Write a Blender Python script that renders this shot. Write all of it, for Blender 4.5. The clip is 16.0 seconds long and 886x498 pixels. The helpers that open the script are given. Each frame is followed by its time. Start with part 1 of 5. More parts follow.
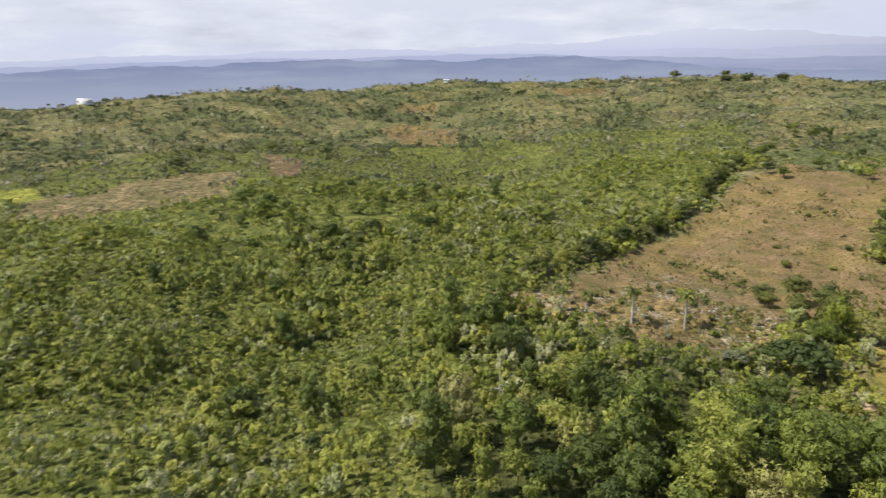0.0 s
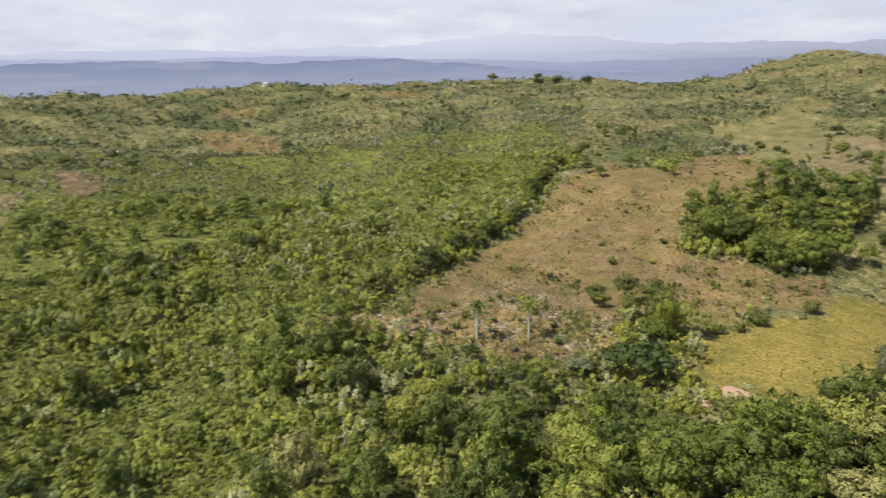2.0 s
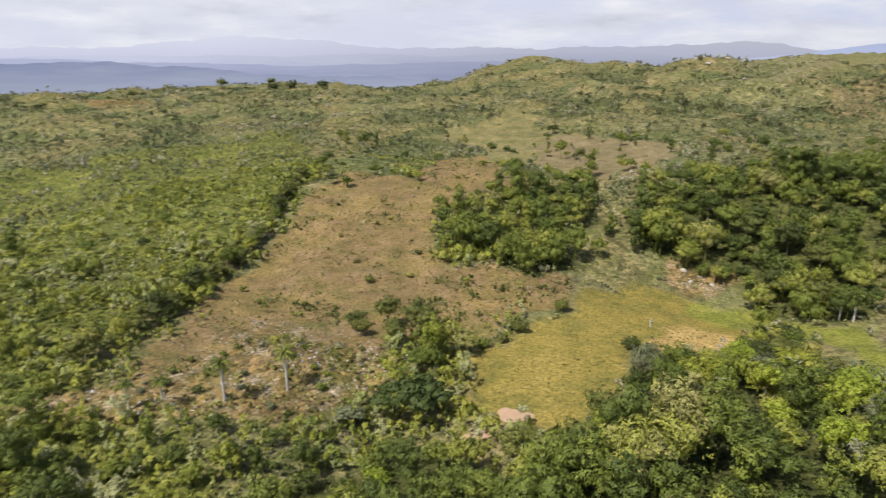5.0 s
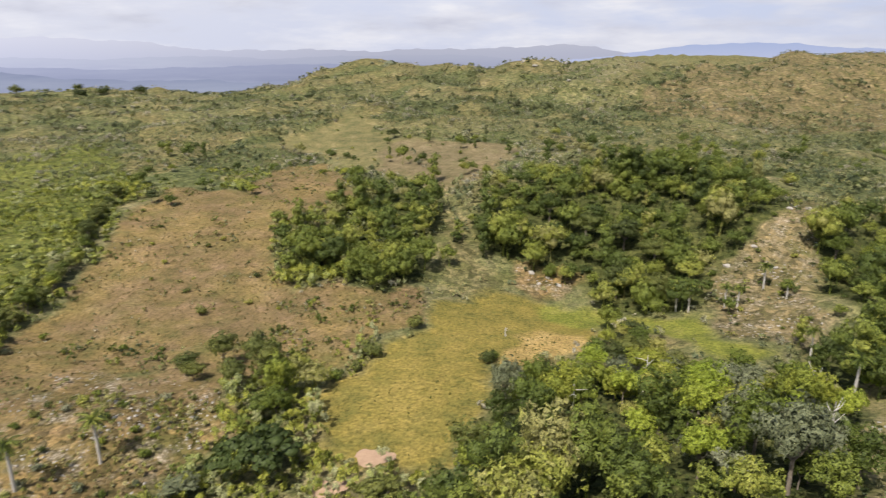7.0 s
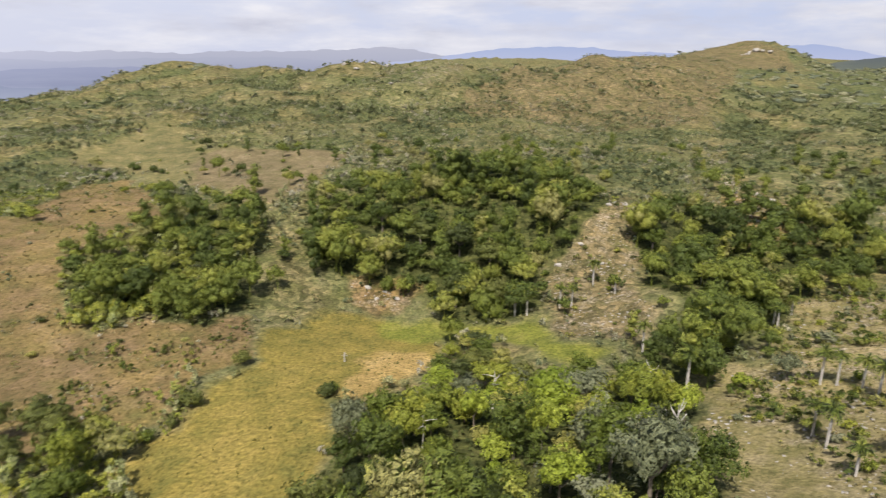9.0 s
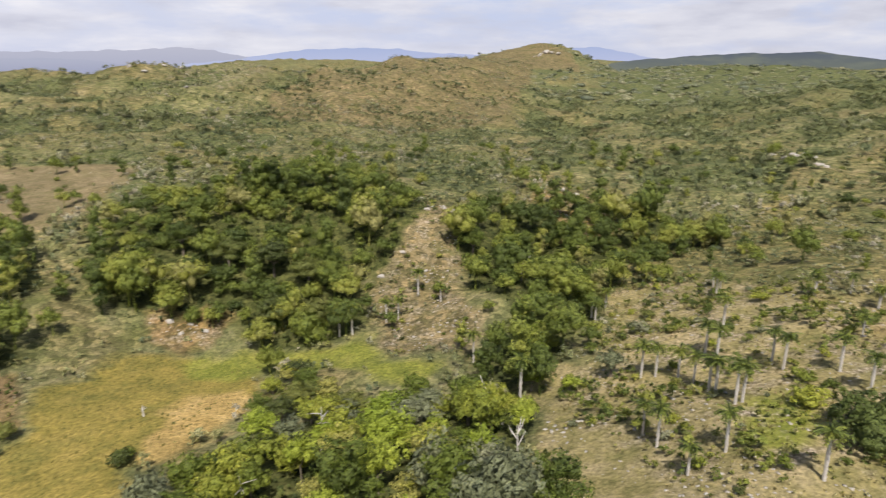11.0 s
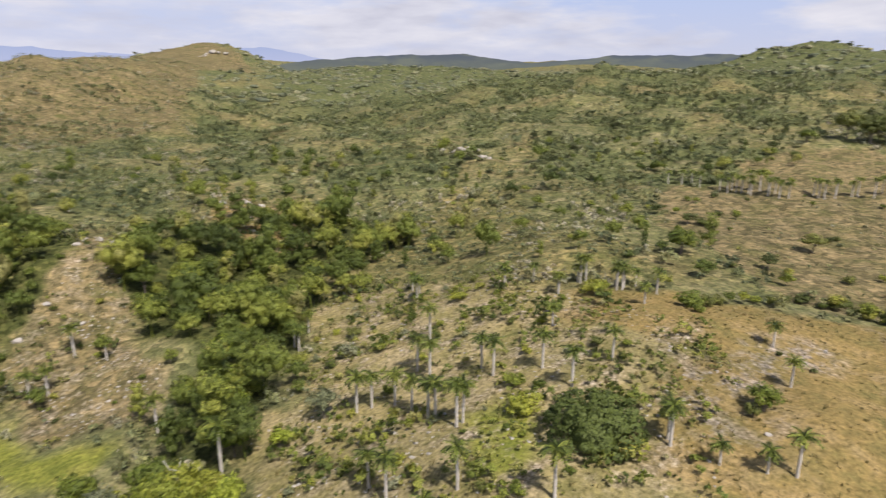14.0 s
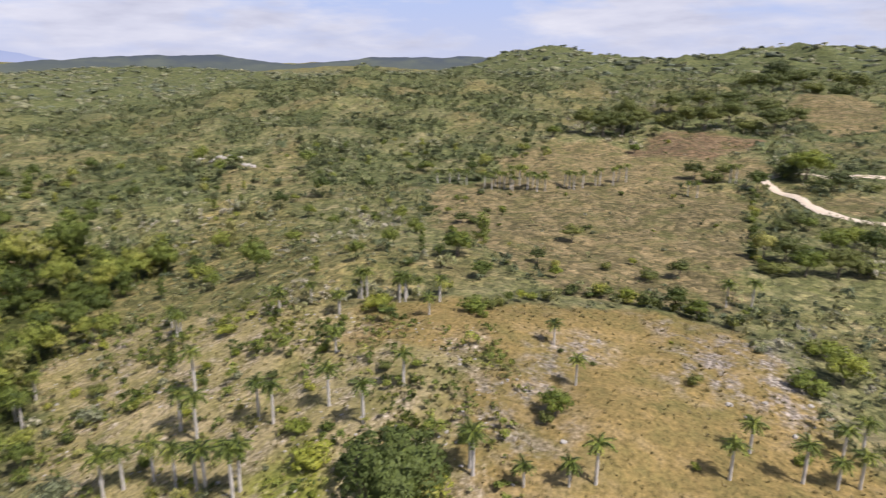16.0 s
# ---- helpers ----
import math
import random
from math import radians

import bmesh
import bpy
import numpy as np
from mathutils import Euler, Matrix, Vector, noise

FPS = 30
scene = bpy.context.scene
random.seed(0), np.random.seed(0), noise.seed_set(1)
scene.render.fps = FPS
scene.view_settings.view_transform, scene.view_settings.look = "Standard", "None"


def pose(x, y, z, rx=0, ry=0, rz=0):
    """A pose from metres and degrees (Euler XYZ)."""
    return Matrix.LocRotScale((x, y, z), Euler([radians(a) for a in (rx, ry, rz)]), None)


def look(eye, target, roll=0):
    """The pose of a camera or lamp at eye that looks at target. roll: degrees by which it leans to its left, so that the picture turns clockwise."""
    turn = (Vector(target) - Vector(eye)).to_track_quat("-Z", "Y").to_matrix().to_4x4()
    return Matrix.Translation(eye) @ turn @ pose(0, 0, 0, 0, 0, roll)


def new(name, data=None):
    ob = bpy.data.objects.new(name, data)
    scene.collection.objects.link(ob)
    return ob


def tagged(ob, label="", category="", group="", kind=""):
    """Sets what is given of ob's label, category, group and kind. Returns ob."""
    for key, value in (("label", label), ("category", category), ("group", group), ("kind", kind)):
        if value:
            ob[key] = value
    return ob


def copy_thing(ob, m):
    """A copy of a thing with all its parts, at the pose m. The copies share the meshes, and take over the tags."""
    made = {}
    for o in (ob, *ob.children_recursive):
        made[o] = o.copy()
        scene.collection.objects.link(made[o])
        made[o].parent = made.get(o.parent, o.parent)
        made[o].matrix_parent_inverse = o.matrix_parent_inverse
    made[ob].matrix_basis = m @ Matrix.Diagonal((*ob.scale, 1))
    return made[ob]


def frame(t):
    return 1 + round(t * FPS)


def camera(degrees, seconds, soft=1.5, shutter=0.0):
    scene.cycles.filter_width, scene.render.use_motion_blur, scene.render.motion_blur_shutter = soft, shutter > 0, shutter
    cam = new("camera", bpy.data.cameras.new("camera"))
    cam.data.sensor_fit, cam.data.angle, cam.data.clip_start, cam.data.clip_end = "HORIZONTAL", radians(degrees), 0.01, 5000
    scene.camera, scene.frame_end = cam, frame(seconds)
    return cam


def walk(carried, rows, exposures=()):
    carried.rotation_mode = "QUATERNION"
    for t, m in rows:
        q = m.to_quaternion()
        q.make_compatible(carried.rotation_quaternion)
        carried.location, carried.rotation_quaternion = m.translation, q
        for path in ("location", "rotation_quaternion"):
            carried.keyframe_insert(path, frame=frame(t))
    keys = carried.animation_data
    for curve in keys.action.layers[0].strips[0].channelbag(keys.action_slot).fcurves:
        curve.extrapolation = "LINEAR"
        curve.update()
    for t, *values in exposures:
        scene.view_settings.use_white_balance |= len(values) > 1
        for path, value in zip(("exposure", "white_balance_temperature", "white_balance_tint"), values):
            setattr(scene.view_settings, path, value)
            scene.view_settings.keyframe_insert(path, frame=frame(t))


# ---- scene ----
cam = camera(68.93, 16.0, soft=1.2, shutter=0.65)
# seconds, x, y, z, heading to the left of +y, pitch, roll
PATH = [
    (0, 0.00, 0.00, 80.00, 62.265, -16.899, -0.98),
    (0.5, -3.15, 1.95, 80.15, 58.671, -16.925, -0.89),
    (1, -6.26, 4.06, 80.31, 54.766, -16.947, -0.76),
    (1.5, -9.39, 6.30, 80.39, 50.871, -16.933, -0.63),
    (2, -12.37, 8.75, 80.46, 47.065, -16.907, -0.54),
    (2.5, -15.13, 11.51, 80.54, 43.280, -16.879, -0.45),
    (3, -17.59, 14.50, 80.52, 39.536, -16.822, -0.36),
    (3.5, -19.76, 17.37, 80.51, 36.039, -16.786, -0.31),
    (4, -21.65, 20.48, 80.66, 32.184, -16.758, -0.23),
    (4.5, -23.39, 23.76, 80.83, 28.259, -16.738, -0.14),
    (7, -28.67, 40.48, 81.61, 10.560, -16.561, -0.16),
    (7.5, -29.01, 44.17, 81.65, 6.924, -16.521, -0.20),
    (8, -29.13, 47.74, 81.66, 3.087, -16.458, -0.19),
    (8.5, -29.12, 51.24, 81.72, -0.749, -16.427, -0.13),
    (9, -28.95, 54.85, 81.68, -4.623, -16.379, -0.07),
    (11.5, -23.44, 70.65, 82.01, -25.202, -16.317, -0.10),
    (12, -21.56, 73.55, 81.99, -29.592, -16.315, -0.10),
    (12.5, -19.66, 76.32, 82.02, -34.063, -16.308, -0.08),
    (13, -17.57, 78.90, 82.01, -38.650, -16.296, -0.04),
    (13.5, -15.23, 81.40, 82.00, -43.478, -16.275, 0.03),
    (14, -12.79, 83.62, 81.95, -48.433, -16.250, 0.13),
    (14.5, -10.13, 85.60, 81.98, -53.414, -16.220, 0.17),
    (15, -7.19, 87.29, 81.96, -58.430, -16.186, 0.23),
    (15.5, -4.09, 88.70, 81.89, -63.491, -16.120, 0.26),
    (16, -0.81, 89.98, 81.84, -68.630, -16.056, 0.31),
]


def aim(x, y, z, yaw, pitch, roll):
    return pose(x, y, z, 90 + pitch, 0, yaw) @ pose(0, 0, 0, 0, 0, roll)


walk(cam, [(r[0], aim(*r[1:])) for r in PATH],
     exposures=[(0, 0.2, 6350, 11), (3, 0.2, 6500, 11), (8, 0.2, 6500, 13), (13.5, 0.2, 6500, 15), (16, 0.2, 6200, 18)])

# ---- daylight: a high sun behind the start of the flight, thin cloud ----
SUN_FROM = Vector((-0.32, -0.95, 1.42)).normalized()
sun = new("sun", bpy.data.lights.new("sun", "SUN"))
sun.data.energy, sun.data.angle, sun.data.color = 4.75, radians(0.7), (1.0, 0.95, 0.86)
sun.matrix_world = look(SUN_FROM * 100, (0, 0, 0))
world = bpy.data.worlds.new("sky")
scene.world = world
world.use_nodes = True
wn = world.node_tree.nodes
sky = wn.new("ShaderNodeTexSky")
sky.sky_type, sky.sun_disc = "NISHITA", False
sky.sun_elevation = math.asin(SUN_FROM.z)
sky.sun_rotation = math.atan2(SUN_FROM.x, SUN_FROM.y)
sky.dust_density = 2.0
wn["Background"].inputs["Strength"].default_value = 0.095
world.node_tree.links.new(sky.outputs[0], wn["Background"].inputs["Color"])
scene.view_settings.exposure = 0.2

# ---- materials ----
def node_mat(name):
    m = bpy.data.materials.new(name)
    m.use_nodes = True
    return m, m.node_tree.nodes, m.node_tree.links


def noise_node(n, l, scale, detail=4.0, rough=0.6, coords=None):
    t = n.new("ShaderNodeTexNoise")
    t.inputs["Scale"].default_value, t.inputs["Detail"].default_value, t.inputs["Roughness"].default_value = scale, detail, rough
    l.new(coords, t.inputs["Vector"])
    return t.outputs["Fac"]


def ramp_node(n, l, fac, stops):
    r = n.new("ShaderNodeValToRGB")
    while len(r.color_ramp.elements) < len(stops):
        r.color_ramp.elements.new(0.5)
    for e, (p, c) in zip(r.color_ramp.elements, stops):
        e.position, e.color = p, (*c, 1)
    l.new(fac, r.inputs[0])
    return r.outputs[0]


def mix_node(n, l, fac, a, b, blend="MIX"):
    x = n.new("ShaderNodeMix")
    x.data_type, x.blend_type = "RGBA", blend
    for sock, v in ((x.inputs[0], fac), (x.inputs[6], a), (x.inputs[7], b)):
        if isinstance(v, (int, float)):
            sock.default_value = v
        elif isinstance(v, tuple):
            sock.default_value = (*v, 1)
        else:
            l.new(v, sock)
    return x.outputs[2]


def math_node(n, l, op, a, b=0.0, c=0.0):
    x = n.new("ShaderNodeMath")
    x.operation, x.use_clamp = op, False
    for sock, v in zip(x.inputs, (a, b, c)):
        if isinstance(v, (int, float)):
            sock.default_value = v
        else:
            l.new(v, sock)
    return x.outputs[0]


def world_place(n, l):
    return n.new("ShaderNodeNewGeometry").outputs["Position"]


def leaf_mat(name, stops, patch=0.03, glow=0.17, joined=True, warm=(1.0, 1.0), grain=4.0, drift=1.3, gaps=0.0):
    """Foliage: stops are base colours met in patches, plant by plant and leaf by leaf."""
    stops = [(p, (r * warm[0], g, b * warm[1])) for p, (r, g, b) in stops]
    m, n, l = node_mat(name)
    at = world_place(n, l)
    geo = n.new("ShaderNodeNewGeometry")
    wide = noise_node(n, l, patch, 3.0, 0.6, at)
    if joined:
        tone = n.new("ShaderNodeAttribute")
        tone.attribute_name = "tone"
        plant = tone.outputs["Fac"]
    else:
        plant = n.new("ShaderNodeObjectInfo").outputs["Random"]
    leaf = geo.outputs["Random Per Island"]
    a = math_node(n, l, "MULTIPLY_ADD", wide, drift, 0.08 - drift / 2)
    b = math_node(n, l, "MULTIPLY_ADD", plant, 0.84, a)
    c = math_node(n, l, "MULTIPLY_ADD", leaf, 0.16, b)
    col = ramp_node(n, l, c, stops)
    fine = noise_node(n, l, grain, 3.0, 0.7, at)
    # shade in the gaps between small leaves, put into the colour by noise
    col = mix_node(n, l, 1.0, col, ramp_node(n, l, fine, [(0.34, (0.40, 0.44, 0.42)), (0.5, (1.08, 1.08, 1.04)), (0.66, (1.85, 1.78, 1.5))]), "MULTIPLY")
    bsdf = n["Principled BSDF"]
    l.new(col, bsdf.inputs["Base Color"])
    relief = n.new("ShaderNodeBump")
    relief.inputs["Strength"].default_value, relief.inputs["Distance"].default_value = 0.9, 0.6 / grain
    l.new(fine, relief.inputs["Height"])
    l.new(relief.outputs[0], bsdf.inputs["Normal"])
    bsdf.inputs["Roughness"].default_value = 0.6
    bsdf.inputs["Specular IOR Level"].default_value = 0.35
    thin = n.new("ShaderNodeBsdfTranslucent")
    l.new(col, thin.inputs["Color"])
    both = n.new("ShaderNodeMixShader")
    both.inputs[0].default_value = glow
    l.new(bsdf.outputs[0], both.inputs[1])
    l.new(thin.outputs[0], both.inputs[2])
    last = both
    if gaps:
        # each spray is broken into small leaves with air between them
        ragged, clear = n.new("ShaderNodeMapRange"), n.new("ShaderNodeBsdfTransparent")
        ragged.inputs["From Min"].default_value, ragged.inputs["From Max"].default_value = 0.455, 0.475
        l.new(noise_node(n, l, gaps, 1.0, 0.5, at), ragged.inputs["Value"])
        last = n.new("ShaderNodeMixShader")
        l.new(ragged.outputs[0], last.inputs[0])
        l.new(clear.outputs[0], last.inputs[1])
        l.new(both.outputs[0], last.inputs[2])
    l.new(last.outputs[0], n["Material Output"].inputs["Surface"])
    return m


def plain_mat(name, dark, light, scale=1.5, rough=0.85, bump=0.3):
    m, n, l = node_mat(name)
    at = world_place(n, l)
    f = noise_node(n, l, scale, 5.0, 0.65, at)
    g = noise_node(n, l, scale * 6, 3.0, 0.6, at)
    col = ramp_node(n, l, math_node(n, l, "MULTIPLY_ADD", g, 0.4, math_node(n, l, "MULTIPLY", f, 0.6)), [(0.3, dark), (0.7, light)])
    b = n["Principled BSDF"]
    l.new(col, b.inputs["Base Color"])
    b.inputs["Roughness"].default_value = rough
    b.inputs["Specular IOR Level"].default_value = 0.2
    bm_ = n.new("ShaderNodeBump")
    bm_.inputs["Strength"].default_value = bump
    bm_.inputs["Distance"].default_value = 0.15
    l.new(f, bm_.inputs["Height"])
    l.new(bm_.outputs[0], b.inputs["Normal"])
    return m


LEAF_PLANTATION = leaf_mat("plantation_leaf", [(0.0, (0.085, 0.112, 0.024)), (0.25, (0.165, 0.198, 0.036)), (0.5, (0.25, 0.272, 0.042)), (0.7, (0.30, 0.305, 0.050)), (0.88, (0.25, 0.285, 0.105)), (1.0, (0.32, 0.325, 0.165))], 0.02, drift=1.5, gaps=3.2)
LEAF_WOOD = leaf_mat("woodland_leaf", [(0.08, (0.046, 0.068, 0.014)), (0.45, (0.095, 0.130, 0.024)), (0.72, (0.150, 0.190, 0.032)), (0.92, (0.235, 0.265, 0.042)), (1.0, (0.24, 0.25, 0.10))], 0.03, warm=(1.07, 0.84), gaps=3.0)
LEAF_CLUMP = leaf_mat("clump_leaf", [(0.08, (0.048, 0.072, 0.017)), (0.45, (0.100, 0.136, 0.028)), (0.75, (0.168, 0.205, 0.040)), (0.93, (0.25, 0.27, 0.060)), (1.0, (0.24, 0.24, 0.10))], 0.03, warm=(1.05, 0.84), gaps=3.0)
# coloured dark to stand in for the deep shade between the trees
LEAF_UNDER_SHADE = leaf_mat("shaded_undergrowth_leaf", [(0.05, (0.035, 0.05, 0.016)), (0.5, (0.065, 0.085, 0.024)), (1.0, (0.11, 0.13, 0.035))], 0.03)
# hill scrub greyed and blued: distance haze mixed into the leaf colours
LEAF_SCRUB_HAZE = leaf_mat("hazy_scrub_leaf", [(0.0, (0.085, 0.108, 0.058)), (0.3, (0.135, 0.158, 0.078)), (0.52, (0.20, 0.212, 0.090)), (0.72, (0.265, 0.25, 0.105)), (0.86, (0.25, 0.25, 0.17)), (1.0, (0.35, 0.32, 0.25))], 0.016, grain=2.2, drift=1.9, gaps=1.9)
LEAF_WEED = leaf_mat("weed_leaf", [(0.0, (0.10, 0.12, 0.035)), (0.4, (0.185, 0.20, 0.045)), (0.75, (0.27, 0.26, 0.07)), (1.0, (0.33, 0.30, 0.15))], 0.05, gaps=3.4)
# groves and far woods carry the same painted haze in their greens
LEAF_GROVE_HAZE = leaf_mat("hazy_grove_leaf", [(0.05, (0.080, 0.102, 0.048)), (0.5, (0.140, 0.158, 0.068)), (0.85, (0.21, 0.22, 0.095)), (1.0, (0.27, 0.27, 0.17))], 0.03, grain=2.2, gaps=2.0)
LEAF_FAR_HAZE = leaf_mat("hazy_far_leaf", [(0.1, (0.11, 0.13, 0.088)), (0.5, (0.165, 0.18, 0.112)), (0.85, (0.24, 0.235, 0.14))], 0.006, grain=0.9)
LEAF_TREE = leaf_mat("tree_leaf", [(0.08, (0.050, 0.076, 0.014)), (0.42, (0.105, 0.145, 0.024)), (0.7, (0.170, 0.212, 0.034)), (0.92, (0.26, 0.29, 0.045)), (1.0, (0.28, 0.285, 0.09))], 0.03, joined=False, warm=(1.07, 0.84), gaps=3.0)
LEAF_DARK = leaf_mat("dark_tree_leaf", [(0.05, (0.040, 0.058, 0.017)), (0.5, (0.078, 0.102, 0.027)), (1.0, (0.140, 0.162, 0.042))], 0.03, joined=False, warm=(1.08, 0.86), gaps=3.0)
LEAF_LIME = leaf_mat("lime_tree_leaf", [(0.05, (0.135, 0.19, 0.022)), (0.5, (0.205, 0.26, 0.030)), (1.0, (0.28, 0.325, 0.050))], 0.03, joined=False, warm=(1.0, 0.84), gaps=3.0)
LEAF_PALE = leaf_mat("pale_tree_leaf", [(0.05, (0.105, 0.122, 0.062)), (0.5, (0.165, 0.18, 0.10)), (1.0, (0.24, 0.245, 0.155))], 0.03, joined=False, gaps=2.6)
LEAF_DOME = leaf_mat("dome_tree_leaf", [(0.05, (0.042, 0.062, 0.014)), (0.5, (0.066, 0.092, 0.020)), (1.0, (0.098, 0.125, 0.028))], 0.03, joined=False, grain=5.0)
LEAF_PALM = leaf_mat("palm_leaf", [(0.05, (0.075, 0.11, 0.024)), (0.5, (0.13, 0.18, 0.038)), (1.0, (0.22, 0.26, 0.055))], 0.05, joined=False, warm=(1.06, 0.82))
BARK = plain_mat("bark", (0.10, 0.08, 0.06), (0.27, 0.23, 0.18), 2.0)
PALM_BARK = plain_mat("palm_bark", (0.34, 0.31, 0.27), (0.58, 0.55, 0.5), 1.2)
PALM_SHAFT = plain_mat("palm_shaft", (0.10, 0.15, 0.04), (0.17, 0.22, 0.07), 1.5, 0.5)
DEAD_WOOD = plain_mat("dead_wood", (0.38, 0.35, 0.31), (0.62, 0.59, 0.54), 2.0)
STONE = plain_mat("limestone", (0.25, 0.225, 0.19), (0.50, 0.47, 0.42), 1.3)
ROAD = plain_mat("road_dirt", (0.50, 0.40, 0.29), (0.70, 0.60, 0.47), 0.5, 0.9, 0.15)
SOIL = plain_mat("bare_soil", (0.36, 0.23, 0.15), (0.50, 0.35, 0.23), 0.8, 0.9, 0.2)
STRAW = leaf_mat("dry_grass", [(0.1, (0.14, 0.125, 0.045)), (0.5, (0.20, 0.165, 0.07)), (0.9, (0.27, 0.22, 0.11))], 0.05, 0.2)
TUFT = leaf_mat("green_grass", [(0.1, (0.105, 0.115, 0.03)), (0.5, (0.165, 0.155, 0.042)), (0.9, (0.22, 0.19, 0.06))], 0.05, 0.2)


def ground_mat():
    m, n, l = node_mat("ground")
    at = world_place(n, l)
    wide, mid, fine = noise_node(n, l, 0.018, 5, 0.6, at), noise_node(n, l, 0.13, 5, 0.65, at), noise_node(n, l, 1.1, 5, 0.7, at)

    def weight(name, lo=0.35, hi=0.65, wobble=0.5):
        a = n.new("ShaderNodeAttribute")
        a.attribute_name = name
        v = math_node(n, l, "MULTIPLY_ADD", mid, wobble, math_node(n, l, "SUBTRACT", a.outputs["Fac"], wobble / 2))
        r = n.new("ShaderNodeMapRange")
        r.inputs["From Min"].default_value, r.inputs["From Max"].default_value = lo, hi
        l.new(v, r.inputs["Value"])
        return r.outputs[0]

    # scrub leans grey-blue: a little distance haze mixed into the ground colour
    scrub = ramp_node(n, l, mid, [(0.3, (0.105, 0.115, 0.054)), (0.48, (0.155, 0.155, 0.074)), (0.66, (0.225, 0.20, 0.118))])
    dry = ramp_node(n, l, mid, [(0.3, (0.092, 0.084, 0.035)), (0.45, (0.165, 0.12, 0.057)), (0.68, (0.24, 0.166, 0.096))])
    meadow = ramp_node(n, l, mid, [(0.3, (0.138, 0.130, 0.036)), (0.47, (0.222, 0.182, 0.048)), (0.72, (0.295, 0.228, 0.068))])
    pale = ramp_node(n, l, mid, [(0.3, (0.105, 0.108, 0.046)), (0.45, (0.155, 0.145, 0.066)), (0.6, (0.215, 0.182, 0.084)), (0.72, (0.275, 0.23, 0.130))])
    lush = ramp_node(n, l, mid, [(0.3, (0.125, 0.145, 0.030)), (0.5, (0.195, 0.205, 0.042)), (0.72, (0.25, 0.235, 0.065))])
    gold = ramp_node(n, l, mid, [(0.3, (0.165, 0.14, 0.054)), (0.5, (0.232, 0.170, 0.066)), (0.72, (0.30, 0.225, 0.115))])
    sand = ramp_node(n, l, mid, [(0.3, (0.28, 0.20, 0.075)), (0.5, (0.38, 0.27, 0.105)), (0.72, (0.45, 0.33, 0.15))])
    brown = ramp_node(n, l, mid, [(0.3, (0.115, 0.102, 0.05)), (0.5, (0.185, 0.148, 0.082)), (0.7, (0.25, 0.20, 0.12))])
    red = ramp_node(n, l, mid, [(0.3, (0.115, 0.095, 0.055)), (0.5, (0.165, 0.112, 0.072)), (0.7, (0.215, 0.165, 0.11))])
    slab = ramp_node(n, l, fine, [(0.36, (0.14, 0.12, 0.105)), (0.5, (0.225, 0.20, 0.185)), (0.66, (0.38, 0.35, 0.33))])
    rock = ramp_node(n, l, fine, [(0.38, (0.17, 0.14, 0.085)), (0.52, (0.26, 0.215, 0.15)), (0.66, (0.42, 0.38, 0.32))])
    # floor of the woods, darkened so that gaps between crowns look shaded
    shaded_litter = ramp_node(n, l, mid, [(0.3, (0.045, 0.055, 0.020)), (0.5, (0.072, 0.080, 0.028)), (0.7, (0.115, 0.112, 0.045))])
    thick = ramp_node(n, l, mid, [(0.3, (0.078, 0.094, 0.027)), (0.5, (0.125, 0.14, 0.037)), (0.7, (0.175, 0.175, 0.055))])
    straw = ramp_node(n, l, mid, [(0.3, (0.125, 0.122, 0.045)), (0.46, (0.238, 0.203, 0.090)), (0.68, (0.335, 0.275, 0.16))])
    growth = ramp_node(n, l, mid, [(0.3, (0.070, 0.086, 0.040)), (0.5, (0.110, 0.124, 0.056)), (0.7, (0.165, 0.165, 0.085))])
    ochre = ramp_node(n, l, mid, [(0.3, (0.135, 0.115, 0.056)), (0.5, (0.185, 0.155, 0.078)), (0.7, (0.25, 0.21, 0.125))])
    open_land = n.new("ShaderNodeMapRange")
    open_land.inputs["From Min"].default_value, open_land.inputs["From Max"].default_value = 0.48, 0.62
    l.new(noise_node(n, l, 0.011, 6, 0.62, at), open_land.inputs["Value"])
    col = mix_node(n, l, open_land.outputs[0], scrub, pale)
    # ferns turned ochre lie over the ridges in wide drifts, green growth in the folds
    fern = n.new("ShaderNodeMapRange")
    fern.inputs["From Min"].default_value, fern.inputs["From Max"].default_value, fern.inputs["To Max"].default_value = 0.50, 0.60, 0.8
    l.new(noise_node(n, l, 0.021, 5, 0.6, at), fern.inputs["Value"])
    col = mix_node(n, l, fern.outputs[0], col, ochre)
    col = mix_node(n, l, weight("growth", 0.3, 0.7, 0.7), col, growth)
    for name, c in (("thick", thick), ("shaded_litter", shaded_litter), ("pale", pale), ("brown", brown), ("dry", dry), ("straw", straw), ("meadow", meadow), ("lush", lush), ("gold", gold), ("sand", sand), ("red", red)):
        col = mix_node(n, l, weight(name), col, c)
    # the dry grass is golden in places and worn to grey soil in others
    golden = n.new("ShaderNodeMapRange")
    golden.inputs["From Min"].default_value, golden.inputs["From Max"].default_value, golden.inputs["To Max"].default_value = 0.46, 0.60, 0.75
    l.new(noise_node(n, l, 0.034, 5, 0.65, at), golden.inputs["Value"])
    col = mix_node(n, l, math_node(n, l, "MULTIPLY", golden.outputs[0], weight("dry")), col, gold)
    # low plants: a close cover of rounded cushions, each of its own tone
    cushion = n.new("ShaderNodeTexVoronoi")
    cushion.inputs["Scale"].default_value = 0.5
    warp = n.new("ShaderNodeVectorMath")
    warp.operation = "MULTIPLY_ADD"
    warble = n.new("ShaderNodeTexNoise")
    warble.inputs["Scale"].default_value = 0.6
    l.new(at, warble.inputs["Vector"])
    l.new(warble.outputs["Color"], warp.inputs[0])
